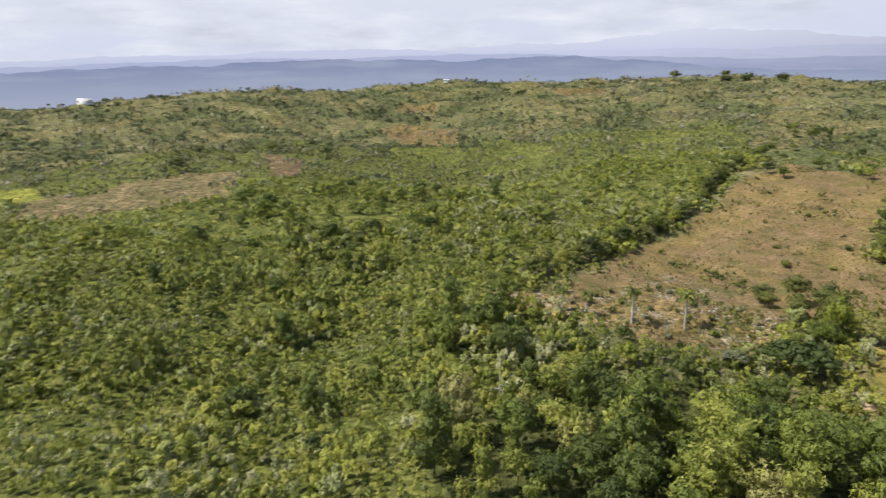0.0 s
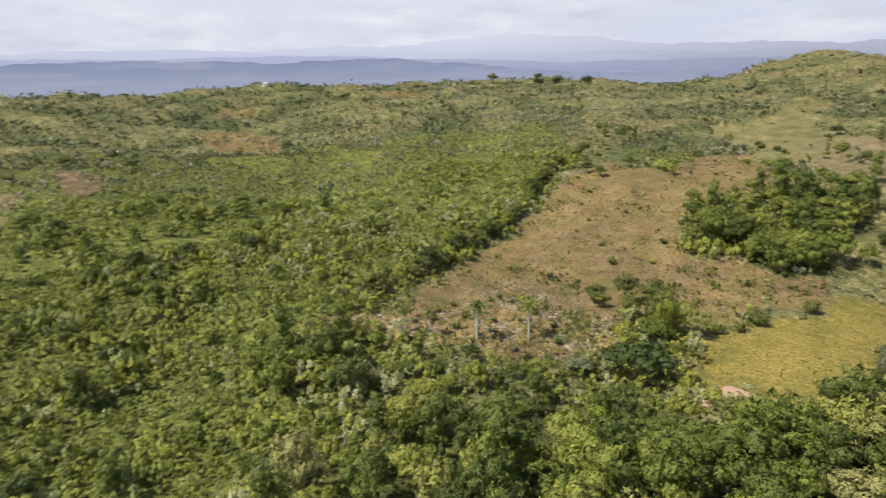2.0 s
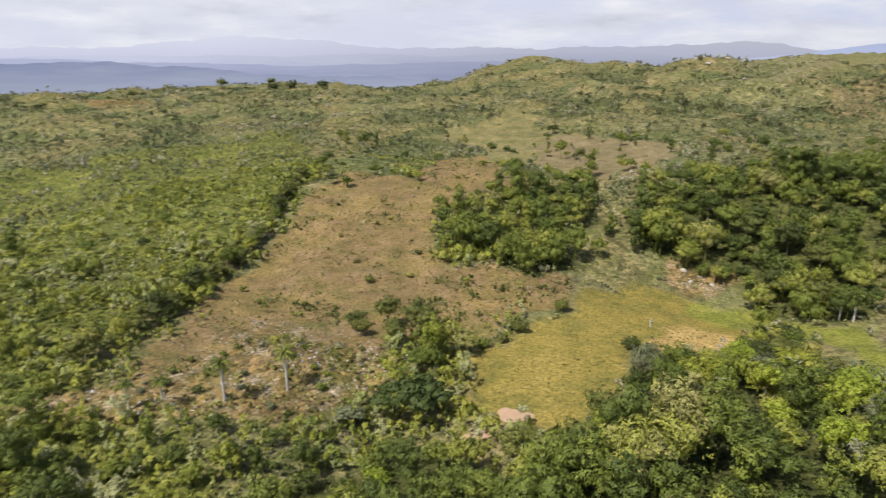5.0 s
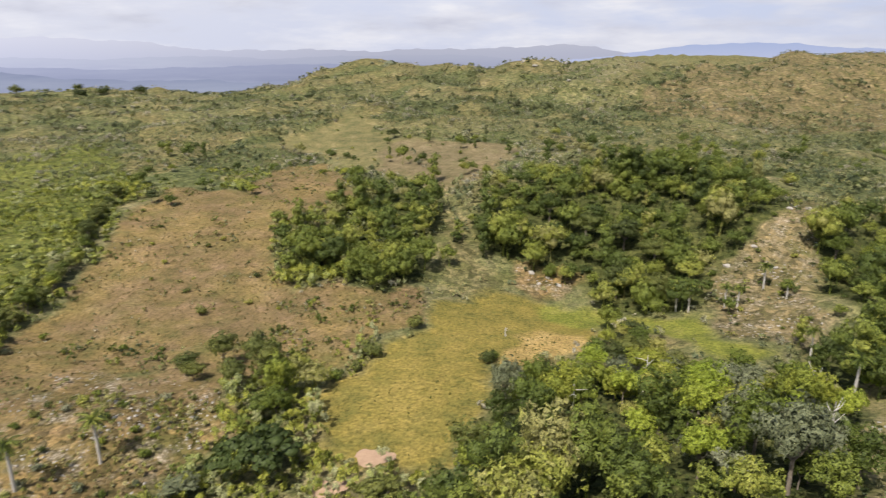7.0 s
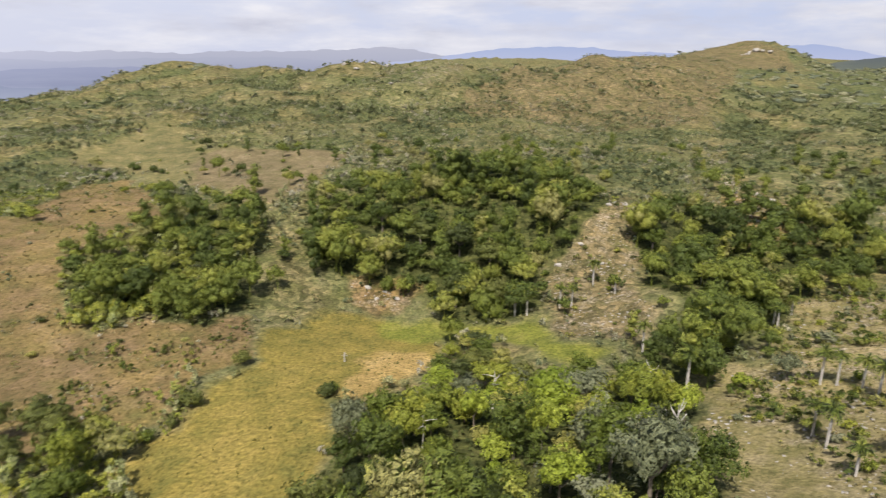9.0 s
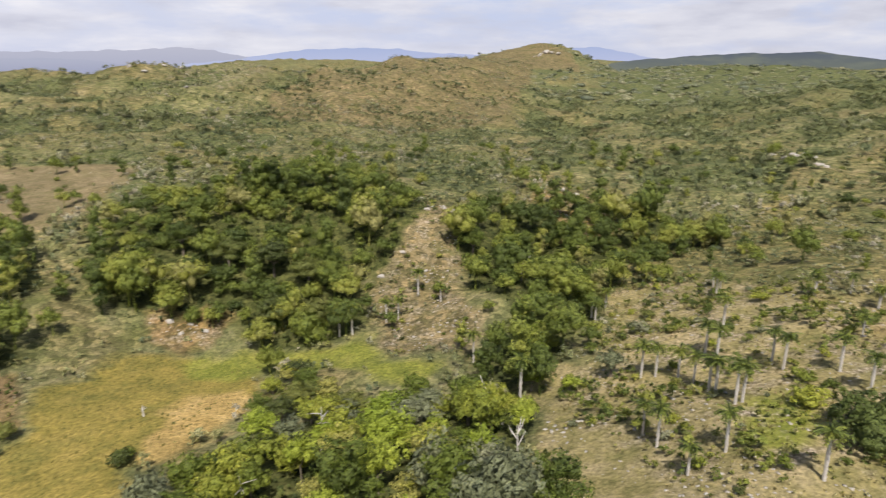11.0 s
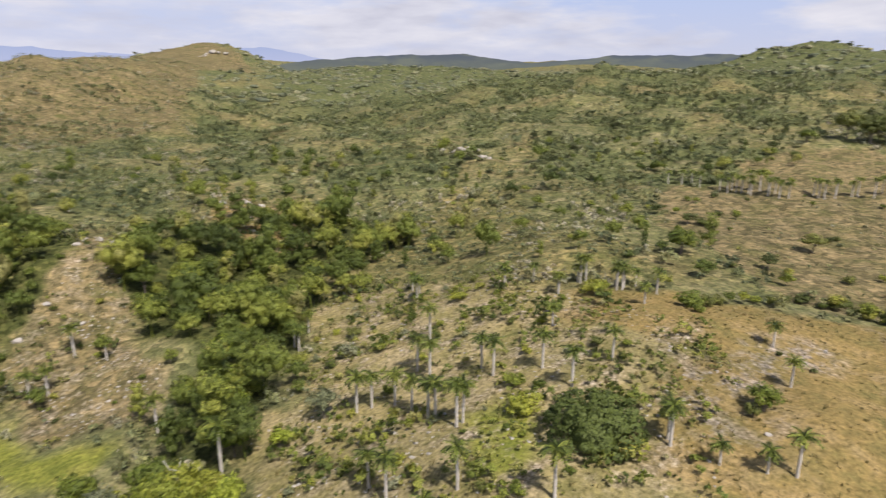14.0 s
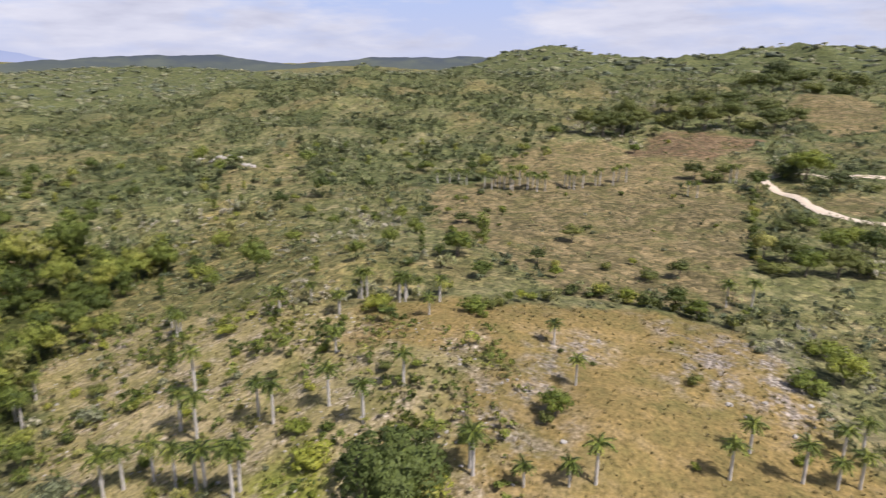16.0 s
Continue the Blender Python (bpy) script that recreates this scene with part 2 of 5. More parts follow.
    warp.inputs[1].default_value = (1.6, 1.6, 1.6)
    l.new(at, warp.inputs[2])
    l.new(warp.outputs[0], cushion.inputs["Vector"])
    own = n.new("ShaderNodeSeparateColor")
    l.new(cushion.outputs["Color"], own.inputs[0])
    tone = ramp_node(n, l, own.outputs[0], [(0.0, (0.48, 0.52, 0.45)), (0.55, (0.95, 0.96, 0.9)), (1.0, (1.45, 1.38, 1.25))])
    bare = n.new("ShaderNodeAttribute")
    bare.attribute_name = "tended"
    col = mix_node(n, l, math_node(n, l, "SUBTRACT", 1.0, bare.outputs["Fac"]), col, mix_node(n, l, 1.0, col, tone, "MULTIPLY"))
    # green weeds and darker thatch grow through the dry grass in drifts
    drift = n.new("ShaderNodeMapRange")
    drift.inputs["From Min"].default_value, drift.inputs["From Max"].default_value, drift.inputs["To Max"].default_value = 0.49, 0.68, 0.68
    l.new(noise_node(n, l, 0.075, 6, 0.7, at), drift.inputs["Value"])
    col = mix_node(n, l, math_node(n, l, "MULTIPLY", drift.outputs[0], math_node(n, l, "MULTIPLY", math_node(n, l, "MULTIPLY_ADD", bare.outputs["Fac"], -0.4, 1.0), math_node(n, l, "MULTIPLY_ADD", weight("sand"), -0.9, 1.0))), col, (0.105, 0.115, 0.036))
    stony = n.new("ShaderNodeMath")
    stony.operation = "MULTIPLY"
    l.new(weight("rocky", 0.4, 0.9, 0.8), stony.inputs[0])
    patch = n.new("ShaderNodeMapRange")
    patch.inputs["From Min"].default_value, patch.inputs["From Max"].default_value = 0.5, 0.66
    l.new(noise_node(n, l, 0.16, 6, 0.7, at), patch.inputs["Value"])
    l.new(patch.outputs[0], stony.inputs[1])
    col = mix_node(n, l, stony.outputs[0], col, rock)
    flat_rock = n.new("ShaderNodeMapRange")
    flat_rock.inputs["From Min"].default_value, flat_rock.inputs["From Max"].default_value, flat_rock.inputs["To Max"].default_value = 0.47, 0.58, 0.8
    l.new(noise_node(n, l, 0.22, 6, 0.72, at), flat_rock.inputs["Value"])
    col = mix_node(n, l, math_node(n, l, "MULTIPLY", flat_rock.outputs[0], weight("slabs", 0.3, 0.8, 0.7)), col, slab)
    # fine mottling puts the shadows between grass clumps into the colour
    col = mix_node(n, l, 1.0, col, ramp_node(n, l, fine, [(0.3, (0.42, 0.44, 0.38)), (0.5, (1, 1, 1)), (0.68, (1.5, 1.45, 1.4))]), "MULTIPLY")
    col = mix_node(n, l, 1.0, col, ramp_node(n, l, wide, [(0.3, (0.8, 0.82, 0.8)), (0.7, (1.18, 1.15, 1.1))]), "MULTIPLY")
    b = n["Principled BSDF"]
    l.new(col, b.inputs["Base Color"])
    b.inputs["Roughness"].default_value = 0.95
    b.inputs["Specular IOR Level"].default_value = 0.1
    bump = n.new("ShaderNodeBump")
    bump.inputs["Strength"].default_value, bump.inputs["Distance"].default_value = 0.8, 0.6
    dome = math_node(n, l, "MULTIPLY", cushion.outputs["Distance"], math_node(n, l, "MULTIPLY_ADD", bare.outputs["Fac"], 1.1, -1.3))
    l.new(math_node(n, l, "ADD", dome, math_node(n, l, "MULTIPLY_ADD", fine, 0.5, mid)), bump.inputs["Height"])
    l.new(bump.outputs[0], b.inputs["Normal"])
    return m


GROUND = ground_mat()

# ---- the land: one sheet of ground, made of hills and hollows (x, y, radius, height) ----
HILLS_NEAR = [
    (-145, 30, 45, -10.1), (-20, 255, 45, -11.5), (155, 180, 45, 7.7), (-195, 55, 45, -7.0),
    (5, 105, 45, 8.4), (30, 180, 45, -4.8), (-170, 205, 45, -7.0), (-70, 105, 45, -2.8),
]
HILLS_MID = [
    (90, 255, 75, -10.3), (90, 120, 75, 8.8), (45, 345, 75, 9.0), (-360, 210, 75, -18.0),
    (180, 300, 75, -9.0), (-180, 435, 75, -11.8), (-75, 210, 130, -12.8), (-285, 910, 130, 31.8),
    (275, 910, 130, 35.7), (-5, 770, 130, 31.1), (345, 140, 130, -4.2), (-635, 840, 130, 13.0),
    (205, 770, 130, 24.1), (-145, 840, 130, 13.2), (-915, 490, 130, 16.4), (-705, 350, 130, -14.3),
    (-775, 770, 130, 10.7), (-565, 210, 130, -14.2), (275, 630, 130, -14.9),
]
HILLS_FAR = [
    (1145, -100, 230, 53.2), (-415, 260, 230, -10.0), (-655, 1340, 230, -31.0), (665, 500, 230, 33.4),
    (-1375, 20, 230, -20.8), (-55, 1220, 230, -14.0), (-895, 140, 230, 19.4), (785, 1580, 230, 45.7),
    (1505, 500, 230, 41.6), (425, 1220, 230, 36.7), (-1255, 740, 230, -28.7), (-415, 1220, 230, 10.7),
    (-175, 500, 230, 10.3), (1385, 1580, 230, 32.8), (-1015, 1100, 230, -27.7), (-1375, -220, 230, -16.3),
    (665, 860, 230, -13.4), (-1375, 380, 230, -27.2), (1505, 1340, 230, 31.3), (-655, 1460, 230, -25.0),
]
HILLS_FAR_B = [
    (65, 1220, 230, -25.7), (-1135, 860, 230, -22.8), (-775, 1220, 230, -22.5), (-1375, -100, 230, -22.0),
    (1345, 1420, 420, 40.3), (25, 980, 420, 31.5), (1345, 320, 420, 62.8), (685, 1420, 420, 44.0),
    (685, 100, 420, 38.1), (1785, 760, 420, 53.9), (-635, 540, 420, 24.1), (-1075, 1200, 420, -33.0),
    (-1515, 540, 420, -35.8), (2005, 1200, 420, 35.9), (-195, -780, 420, 15.6), (-1515, 100, 420, -27.0),
    (905, -340, 420, 26.3), (-855, -560, 420, 14.1), (1125, 1860, 420, 26.6),
]
HILLS = HILLS_NEAR + HILLS_MID + HILLS_FAR + HILLS_FAR_B
HILLS = HILLS + [(58, 296, 26, 9), (130, 322, 35, 6), (85, 140, 40, 3.5), (62, 238, 16, 5), (368, 1121, 90, 15), (778, 1481, 70, 14), (170, 706, 40, 8), (1317, 1694, 120, 8), (-313, 917, 60, 7)]
rng = np.random.RandomState(7)
WAVES = [(rng.uniform(0, 6.28), rng.uniform(0, 6.28), length) for length in (9, 13, 17, 23, 31, 42, 55) for _ in range(3)]


def ripples(x, y):
    z = 0 * x
    for turn, shift, length in WAVES:
        z = z + length * 0.011 * np.sin((x * np.cos(turn) + y * np.sin(turn)) * 6.283 / length + shift + 0.8 * np.sin((x * np.sin(turn) - y * np.cos(turn)) * 6.283 / (length * 2.3)))
    return z


def smooth(a, b, v):
    s = np.clip((v - a) / (b - a), 0, 1)
    return s * s * (3 - 2 * s)


def height(x, y):
    x, y = np.asarray(x, float), np.asarray(y, float)
    z = 12.0 + 0 * x
    for cx, cy, r, h in HILLS:
        z = z + h * np.exp(-((x - cx) ** 2 + (y - cy) ** 2) / r**2)
    dx, dy = x + 15, y - 60
    far = np.hypot(dx, dy)
    turn = np.degrees(np.arctan2(-dx, dy))
    # the low plain beyond the western ridge
    low = smooth(1250, 2100, far) * smooth(2, 24, turn) * (1 - smooth(150, 175, turn))
    z = z * (1 - low) - 110 * low
    # the eastern valley runs on, lower, towards the far hills
    sink = smooth(1150, 1700, far) * (1 - smooth(-36, -31, turn)) * smooth(-78, -68, turn)
    z = z * (1 - 0.42 * sink)
    # rolling country beyond the eastern valley
    roll = smooth(1900, 2700, far) * (1 - smooth(-8, 10, turn))
    z = z + roll * (30 + 26 * np.sin(x / 310 + 1.3 * np.sin(y / 420)) + 20 * np.sin(y / 260 + 2 + np.sin(x / 500)))
    flat = inside(BASIN, x, y, 8)
    spurs = 0 * x
    for turn_, shift, length in WAVES[12:18]:
        k = 6.283 / (length * 6)
        spurs = spurs + 1 - 1.6 * np.abs(np.sin((x * np.cos(turn_) + y * np.sin(turn_)) * k + shift + 0.9 * np.sin((x * np.sin(turn_) - y * np.cos(turn_)) * k * 0.7)))
    z = z + spurs * 2.1 * smooth(280, 700, far)
    return z + ripples(x, y) * (0.5 + smooth(150, 900, far) * 0.8) * (1 - 0.8 * flat)


def inside(poly, x, y, soft):
    """0 outside the outline, 1 inside, changing over soft metres at its edge."""
    x, y = np.asarray(x, float), np.asarray(y, float)
    # edges in nature run crooked
    x, y = x + 2.6 * np.sin(y / 6.1 + 1.7 * np.sin(x / 11)) + 1.3 * np.sin(y / 2.3 + x / 3.1), y + 2.6 * np.sin(x / 5.3 + 1.9 * np.sin(y / 13)) + 1.3 * np.sin(x / 2.1 - y / 2.9)
    odd, near = np.zeros(x.shape, bool), np.full(x.shape, 1e9)
    lo, hi = np.min(poly, 0) - 60, np.max(poly, 0) + 60
    for (ax, ay), (bx, by) in zip(poly, poly[1:] + poly[:1]):
        if ay != by:
            odd ^= ((ay > y) != (by > y)) & (x < (bx - ax) * (y - ay) / (by - ay) + ax)
        ex, ey = bx - ax, by - ay
        s = np.clip(((x - ax) * ex + (y - ay) * ey) / (ex * ex + ey * ey + 1e-9), 0, 1)
        near = np.minimum(near, np.hypot(x - ax - s * ex, y - ay - s * ey))
    return np.clip(0.5 + np.where(odd, near, -near) / soft, 0, 1)


# outlines of the open land and of the woods, in plan
PASTURE = [(-173, 164), (-183, 182), (-189, 218), (-200, 249), (-214, 290), (-217, 327), (-181, 328), (-195, 411), (-174, 417), (-127, 341), (-133, 312), (-146, 289), (-133, 250), (-112, 235), (-88, 242), (-71, 248), (-71, 217), (-84, 200), (-86, 180), (-104, 190), (-129, 195), (-139, 171), (-149, 157)]
FRONT_KNOLL = [(-161, 103), (-151, 123), (-143, 155), (-116, 167), (-100, 162), (-107, 138), (-98, 121), (-112, 119), (-129, 116), (-142, 104), (-151, 93)]
BASIN = [(-82, 166), (-79, 188), (-70, 209), (-67, 234), (-58, 252), (-36, 261), (-31, 251), (-16, 246), (-19, 229), (-39, 197), (-44, 186), (-44, 167), (-44, 150), (-53, 143), (-70, 141), (-77, 148)]
UPLAND = [(-236, 434), (-192, 552), (-142, 476), (-88, 464), (-53, 444), (-66, 379), (-89, 342), (-131, 386), (-188, 442)]
UPLAND_FOOT = [(-150, 470), (-88, 464), (-53, 444), (-62, 379), (-86, 345), (-131, 386)]
MOUND = [(-43, 201), (-39, 224), (-26, 230), (-14, 225), (-23, 209), (-31, 199), (-40, 194)]
SPUR = [(71, 323), (69, 298), (59, 271), (47, 233), (37, 211), (21, 228), (20, 250), (27, 271), (46, 288)]
GLADE = [(-40, 257), (-29, 257), (4, 244), (18, 241), (20, 225), (31, 206), (16, 206), (4, 227), (-11, 239), (-29, 242)]
PALM_KNOLL = [(111, 240), (123, 228), (131, 191), (118, 149), (120, 125), (72, 105), (36, 120), (37, 148), (42, 168), (52, 185), (69, 201), (92, 228)]
TOP_MEADOW = [(100, 150), (121, 161), (145, 124), (152, 80), (133, 68), (112, 65), (93, 50), (70, 60), (60, 105), (70, 119), (109, 124)]
EAST_SLOPE = [(281, 207), (304, 175), (309, 68), (209, 71), (161, 77), (156, 118), (187, 151), (216, 180)]
RED_SLOPE = [(384, 128), (431, 115), (443, 89), (428, 63), (415, 52), (373, 84), (369, 110)]
SCREE = [(123, 330), (152, 353), (143, 296), (128, 279), (102, 289)]
ROCK_FOOT = [(-45, 277), (-24, 281), (-20, 272), (-29, 260), (-40, 262)]
WEST_CLEARING = [(-323, -43), (-374, -32), (-381, 3), (-418, 45), (-406, 75), (-327, 51), (-320, 18), (-322, -12)]
WEST_GREEN = [(-340, -60), (-400, -75), (-393, -28), (-369, -30)]
WOOD_NEAR = [(-94, 98), (-86, 114), (-72, 126), (-55, 126), (-47, 136), (-43, 154), (-39, 170), (-27, 192), (-3, 198), (18, 193), (33, 186), (37, 177), (30, 165), (24, 155), (20, 143), (16, 130), (9, 118), (0, 60), (-60, 20), (-110, 60)]
UNSEEN = [(-140, -48), (-66, 20), (-49, 55), (-34, 80), (-5, 101), (55, 101), (66, 90), (82, 55), (130, 40), (130, -80), (-140, -80)]
WOOD_VALLEY = [(-66, 296), (-60, 335), (-30, 375), (-9, 390), (55, 359), (64, 312), (45, 285), (26, 270), (17, 246), (-10, 249), (-21, 265), (-49, 277)]
FIELD_GAP = [(-172, 162), (-147, 155), (-137, 168), (-128, 193), (-104, 190), (-100, 180), (-112, 166), (-142, 154), (-147, 133), (-150, 123), (-166, 149)]
FRONT_SLOPE = [(-156, 155), (-147, 171), (-121, 176), (-96, 158), (-100, 145), (-97, 131), (-110, 125), (-124, 122)]
GREEN_KNOLL = [(109, 263), (144, 258), (234, 297), (251, 274), (197, 213), (177, 175), (147, 152), (123, 164), (128, 206), (112, 233)]
CLUMP = [(-136, 256), (-138, 274), (-125, 298), (-121, 324), (-105, 342), (-86, 331), (-76, 298), (-86, 274), (-74, 255), (-84, 239), (-107, 246), (-117, 243)]
PLANTATION = [(-45, 15), (-150, -80), (-420, -120), (-560, 150), (-330, 420), (-238, 330), (-203, 215), (-180, 157), (-164, 115), (-125, 110), (-95, 98)]
FRONT_FOOT = [(38, 190), (40, 176), (33, 163), (26, 152), (20, 140), (15, 126), (60, 104), (60, 150), (52, 190)]
ROCK_EDGE = [(151, 74), (140, 65), (113, 63), (104, 68), (120, 72), (139, 77)]
GREEN_PATCH = [(64, 145), (68, 143), (70, 135), (66, 129), (59, 127), (54, 132), (56, 139)]
BROWN_PEAK = [(560, 1150), (700, 1200), (800, 1400), (760, 1560), (560, 1540), (480, 1300)]
BROWN_HILL = [(20, 620), (120, 560), (260, 640), (420, 900), (620, 1250), (500, 1500), (300, 1150), (120, 820)]
ROAD_BED = [(330, 62), (300, 42), (280, 38), (276, 20), (262, 20), (266, 30), (282, 48), (320, 64)]
ROCK_RIDGE = [(302, 355), (296, 320), (284, 307), (285, 336)]
WOOD_GULLY = [(58, 280), (103, 321), (173, 305), (166, 261), (106, 230), (81, 221), (50, 190), (37, 177), (33, 196), (58, 230), (56, 262)]
BROWN_EAST = [(349, 195), (395, 170), (403, 131), (371, 99), (378, 54), (338, 57), (318, 83), (309, 120), (301, 150), (292, 178)]
BARE_EAST = [(549, 33), (627, -2), (609, -21), (551, -32), (460, -14), (454, 10), (487, 27)]
BARE_ROADSIDE = [(301, 39), (307, 16), (277, 22), (279, 35), (293, 46)]
RIDGE_TOP = [(-700, 545), (-640, 570), (-560, 500), (-640, 490)]
RIDGE_SLOPE = [(-756, 338), (-732, 380), (-655, 340), (-690, 306)]
RIDGE_FOOT = [(-600, 250), (-600, 290), (-520, 292), (-465, 262), (-505, 228)]
RED_BANK = [(-478, 106), (-448, 128), (-392, 108), (-398, 90)]
SLAB_NORTH = [(146, 96), (150, 76), (140, 66), (122, 62), (104, 66), (108, 78), (116, 88), (132, 94)]
SLAB_SOUTH = [(131, 110), (124, 99), (112, 104), (95, 112), (84, 100), (78, 108), (90, 122), (112, 118)]
CREST_ROCK = [(-60, 700), (-20, 790), (60, 800), (40, 700), (-10, 660)]
OPEN = [RIDGE_TOP, RIDGE_SLOPE, RIDGE_FOOT, RED_BANK, FRONT_FOOT, PASTURE, FRONT_KNOLL, BASIN, UPLAND, MOUND, SPUR, GLADE, PALM_KNOLL, TOP_MEADOW, EAST_SLOPE, RED_SLOPE, SCREE, WEST_CLEARING, WEST_GREEN, FIELD_GAP, FRONT_SLOPE, ROCK_RIDGE, ROAD_BED, BROWN_EAST, BARE_EAST, BARE_ROADSIDE]
COVER = {
    "pale": [UPLAND, GREEN_KNOLL],
    "dry": [RIDGE_TOP, RIDGE_SLOPE, RIDGE_FOOT, PASTURE, FRONT_KNOLL, FIELD_GAP, FRONT_SLOPE, SCREE, ROCK_FOOT],
    "straw": [PALM_KNOLL, FRONT_FOOT],
    "tended": [UPLAND, PALM_KNOLL, FRONT_FOOT, PASTURE, BASIN, GLADE, MOUND, TOP_MEADOW, FIELD_GAP],
    "thick": [PLANTATION],
    "shaded_litter": [WOOD_NEAR, WOOD_VALLEY, WOOD_GULLY, CLUMP],
    "brown": [UPLAND_FOOT, SPUR, WEST_CLEARING, EAST_SLOPE, BROWN_PEAK, BROWN_HILL, BROWN_EAST, BARE_EAST, BARE_ROADSIDE],
    "meadow": [BASIN],
    "lush": [GLADE, WEST_GREEN, GREEN_PATCH],
    "sand": [MOUND],
    "gold": [TOP_MEADOW],
    "red": [RED_SLOPE, RED_BANK],
    "slabs": [SLAB_NORTH, SLAB_SOUTH],
    "rocky": [FRONT_KNOLL, FRONT_SLOPE, SPUR, PALM_KNOLL, SCREE, ROCK_FOOT, ROCK_RIDGE, ROCK_EDGE, CREST_ROCK],
}


def mesh_object(name, verts, faces, material, smooth_faces=False, parent=None, facing=None):
    """One mesh from arrays of corners and of faces with equally many corners; facing: the corners' own normals."""
    me = bpy.data.meshes.new(name)
    faces = np.asarray(faces, np.int32)
    me.vertices.add(len(verts))
    me.vertices.foreach_set("co", np.asarray(verts, np.float32).ravel())
    me.loops.add(faces.size)
    me.loops.foreach_set("vertex_index", faces.ravel())
    me.polygons.add(len(faces))
    me.polygons.foreach_set("loop_start", np.arange(0, faces.size, faces.shape[1], dtype=np.int32))
    if smooth_faces:
        me.polygons.foreach_set("use_smooth", np.ones(len(faces), bool))
    me.update(calc_edges=True)
    if facing is not None:
        me.attributes.new("custom_normal", "FLOAT_VECTOR", "POINT").data.foreach_set("vector", np.asarray(facing, np.float32).ravel())
    me.materials.append(material)
    ob = new(name, me)
    if parent is not None:
        ob.parent = parent
    return ob


def grid_faces(rows, cols):
    i = np.arange((rows - 1) * (cols - 1))
    a = i // (cols - 1) * cols + i % (cols - 1)
    return np.stack([a, a + 1, a + cols + 1, a + cols], 1)


def drifts(x, y, stretch=1.0):
    """0 to 1 over the land, in drifts some tens of metres wide."""
    w = 0 * x
    for turn, shift, length in WAVES[9:]:
        k = 2.4 / (length * stretch)
        w = w + np.sin((x * np.cos(turn) + y * np.sin(turn)) * k + shift + 1.2 * np.sin((x * np.sin(turn) - y * np.cos(turn)) * k * 0.8))
    return np.clip(0.5 + 0.17 * w, 0, 1)


def woody(x, y):
    """0 on bare ridges, 1 where the folds of the hills hold trees."""
    x, y = np.asarray(x, float), np.asarray(y, float)
    ring_mean = sum(height(x + 48 * math.cos(k * 1.2566), y + 48 * math.sin(k * 1.2566)) for k in range(5)) / 5
    return np.clip(0.04 + 0.10 * (ring_mean - height(x, y)) + 0.95 * drifts(x, y, 1.3), 0, 1)


N = 320
u = np.linspace(-1, 1, N)
gx, gy = np.meshgrid(-10 + 109 * np.sinh(4.5 * u), 170 + 109 * np.sinh(4.5 * u))
gx, gy = gx.ravel(), gy.ravel()
ground = mesh_object("ground", np.stack([gx, gy, height(gx, gy)], 1), grid_faces(N, N), GROUND, True)
for key, outlines in COVER.items():
    v = np.max([inside(p, gx, gy, 14.0) for p in outlines], 0)
    ground.data.attributes.new(key, "FLOAT", "POINT").data.foreach_set("value", v.astype(np.float32))
bearing = np.degrees(np.arctan2(-(gx + 15), gy - 60))
east_woods = 0.9 * smooth(560, 800, np.hypot(gx + 15, gy - 60)) * (1 - smooth(-40, -28, bearing)) * smooth(-140, -120, bearing)
away = smooth(230, 330, np.hypot(gx + 15, gy - 60)) * (1 - smooth(1800, 2500, np.hypot(gx + 15, gy - 60)))
ground.data.attributes.new("growth", "FLOAT", "POINT").data.foreach_set("value", (away * np.maximum(smooth(0.45, 0.75, woody(gx, gy)), east_woods)).astype(np.float32))
tagged(ground, "hilly ground of dry grass, scrub and pale stones", "ground", kind="structure")


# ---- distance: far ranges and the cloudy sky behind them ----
# the strips glow: distance haze is put into their colour, not modelled as air
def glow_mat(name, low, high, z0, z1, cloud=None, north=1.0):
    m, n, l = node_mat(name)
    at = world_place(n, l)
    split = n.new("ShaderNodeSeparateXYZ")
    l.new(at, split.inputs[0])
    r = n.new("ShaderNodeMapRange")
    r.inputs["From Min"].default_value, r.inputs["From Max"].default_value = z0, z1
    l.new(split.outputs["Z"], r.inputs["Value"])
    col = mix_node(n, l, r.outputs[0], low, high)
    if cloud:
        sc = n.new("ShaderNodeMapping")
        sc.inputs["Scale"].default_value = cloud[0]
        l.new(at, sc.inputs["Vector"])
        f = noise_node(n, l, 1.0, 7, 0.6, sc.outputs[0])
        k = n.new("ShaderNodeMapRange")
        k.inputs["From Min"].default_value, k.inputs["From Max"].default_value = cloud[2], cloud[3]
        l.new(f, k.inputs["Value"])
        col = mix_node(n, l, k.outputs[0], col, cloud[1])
    # the painted haze glows brightest in the west
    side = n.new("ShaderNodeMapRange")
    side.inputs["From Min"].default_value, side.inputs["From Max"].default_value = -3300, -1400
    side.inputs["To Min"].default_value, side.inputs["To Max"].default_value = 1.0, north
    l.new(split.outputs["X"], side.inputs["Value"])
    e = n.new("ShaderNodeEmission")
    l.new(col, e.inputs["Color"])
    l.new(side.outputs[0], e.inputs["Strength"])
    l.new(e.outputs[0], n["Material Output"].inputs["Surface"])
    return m


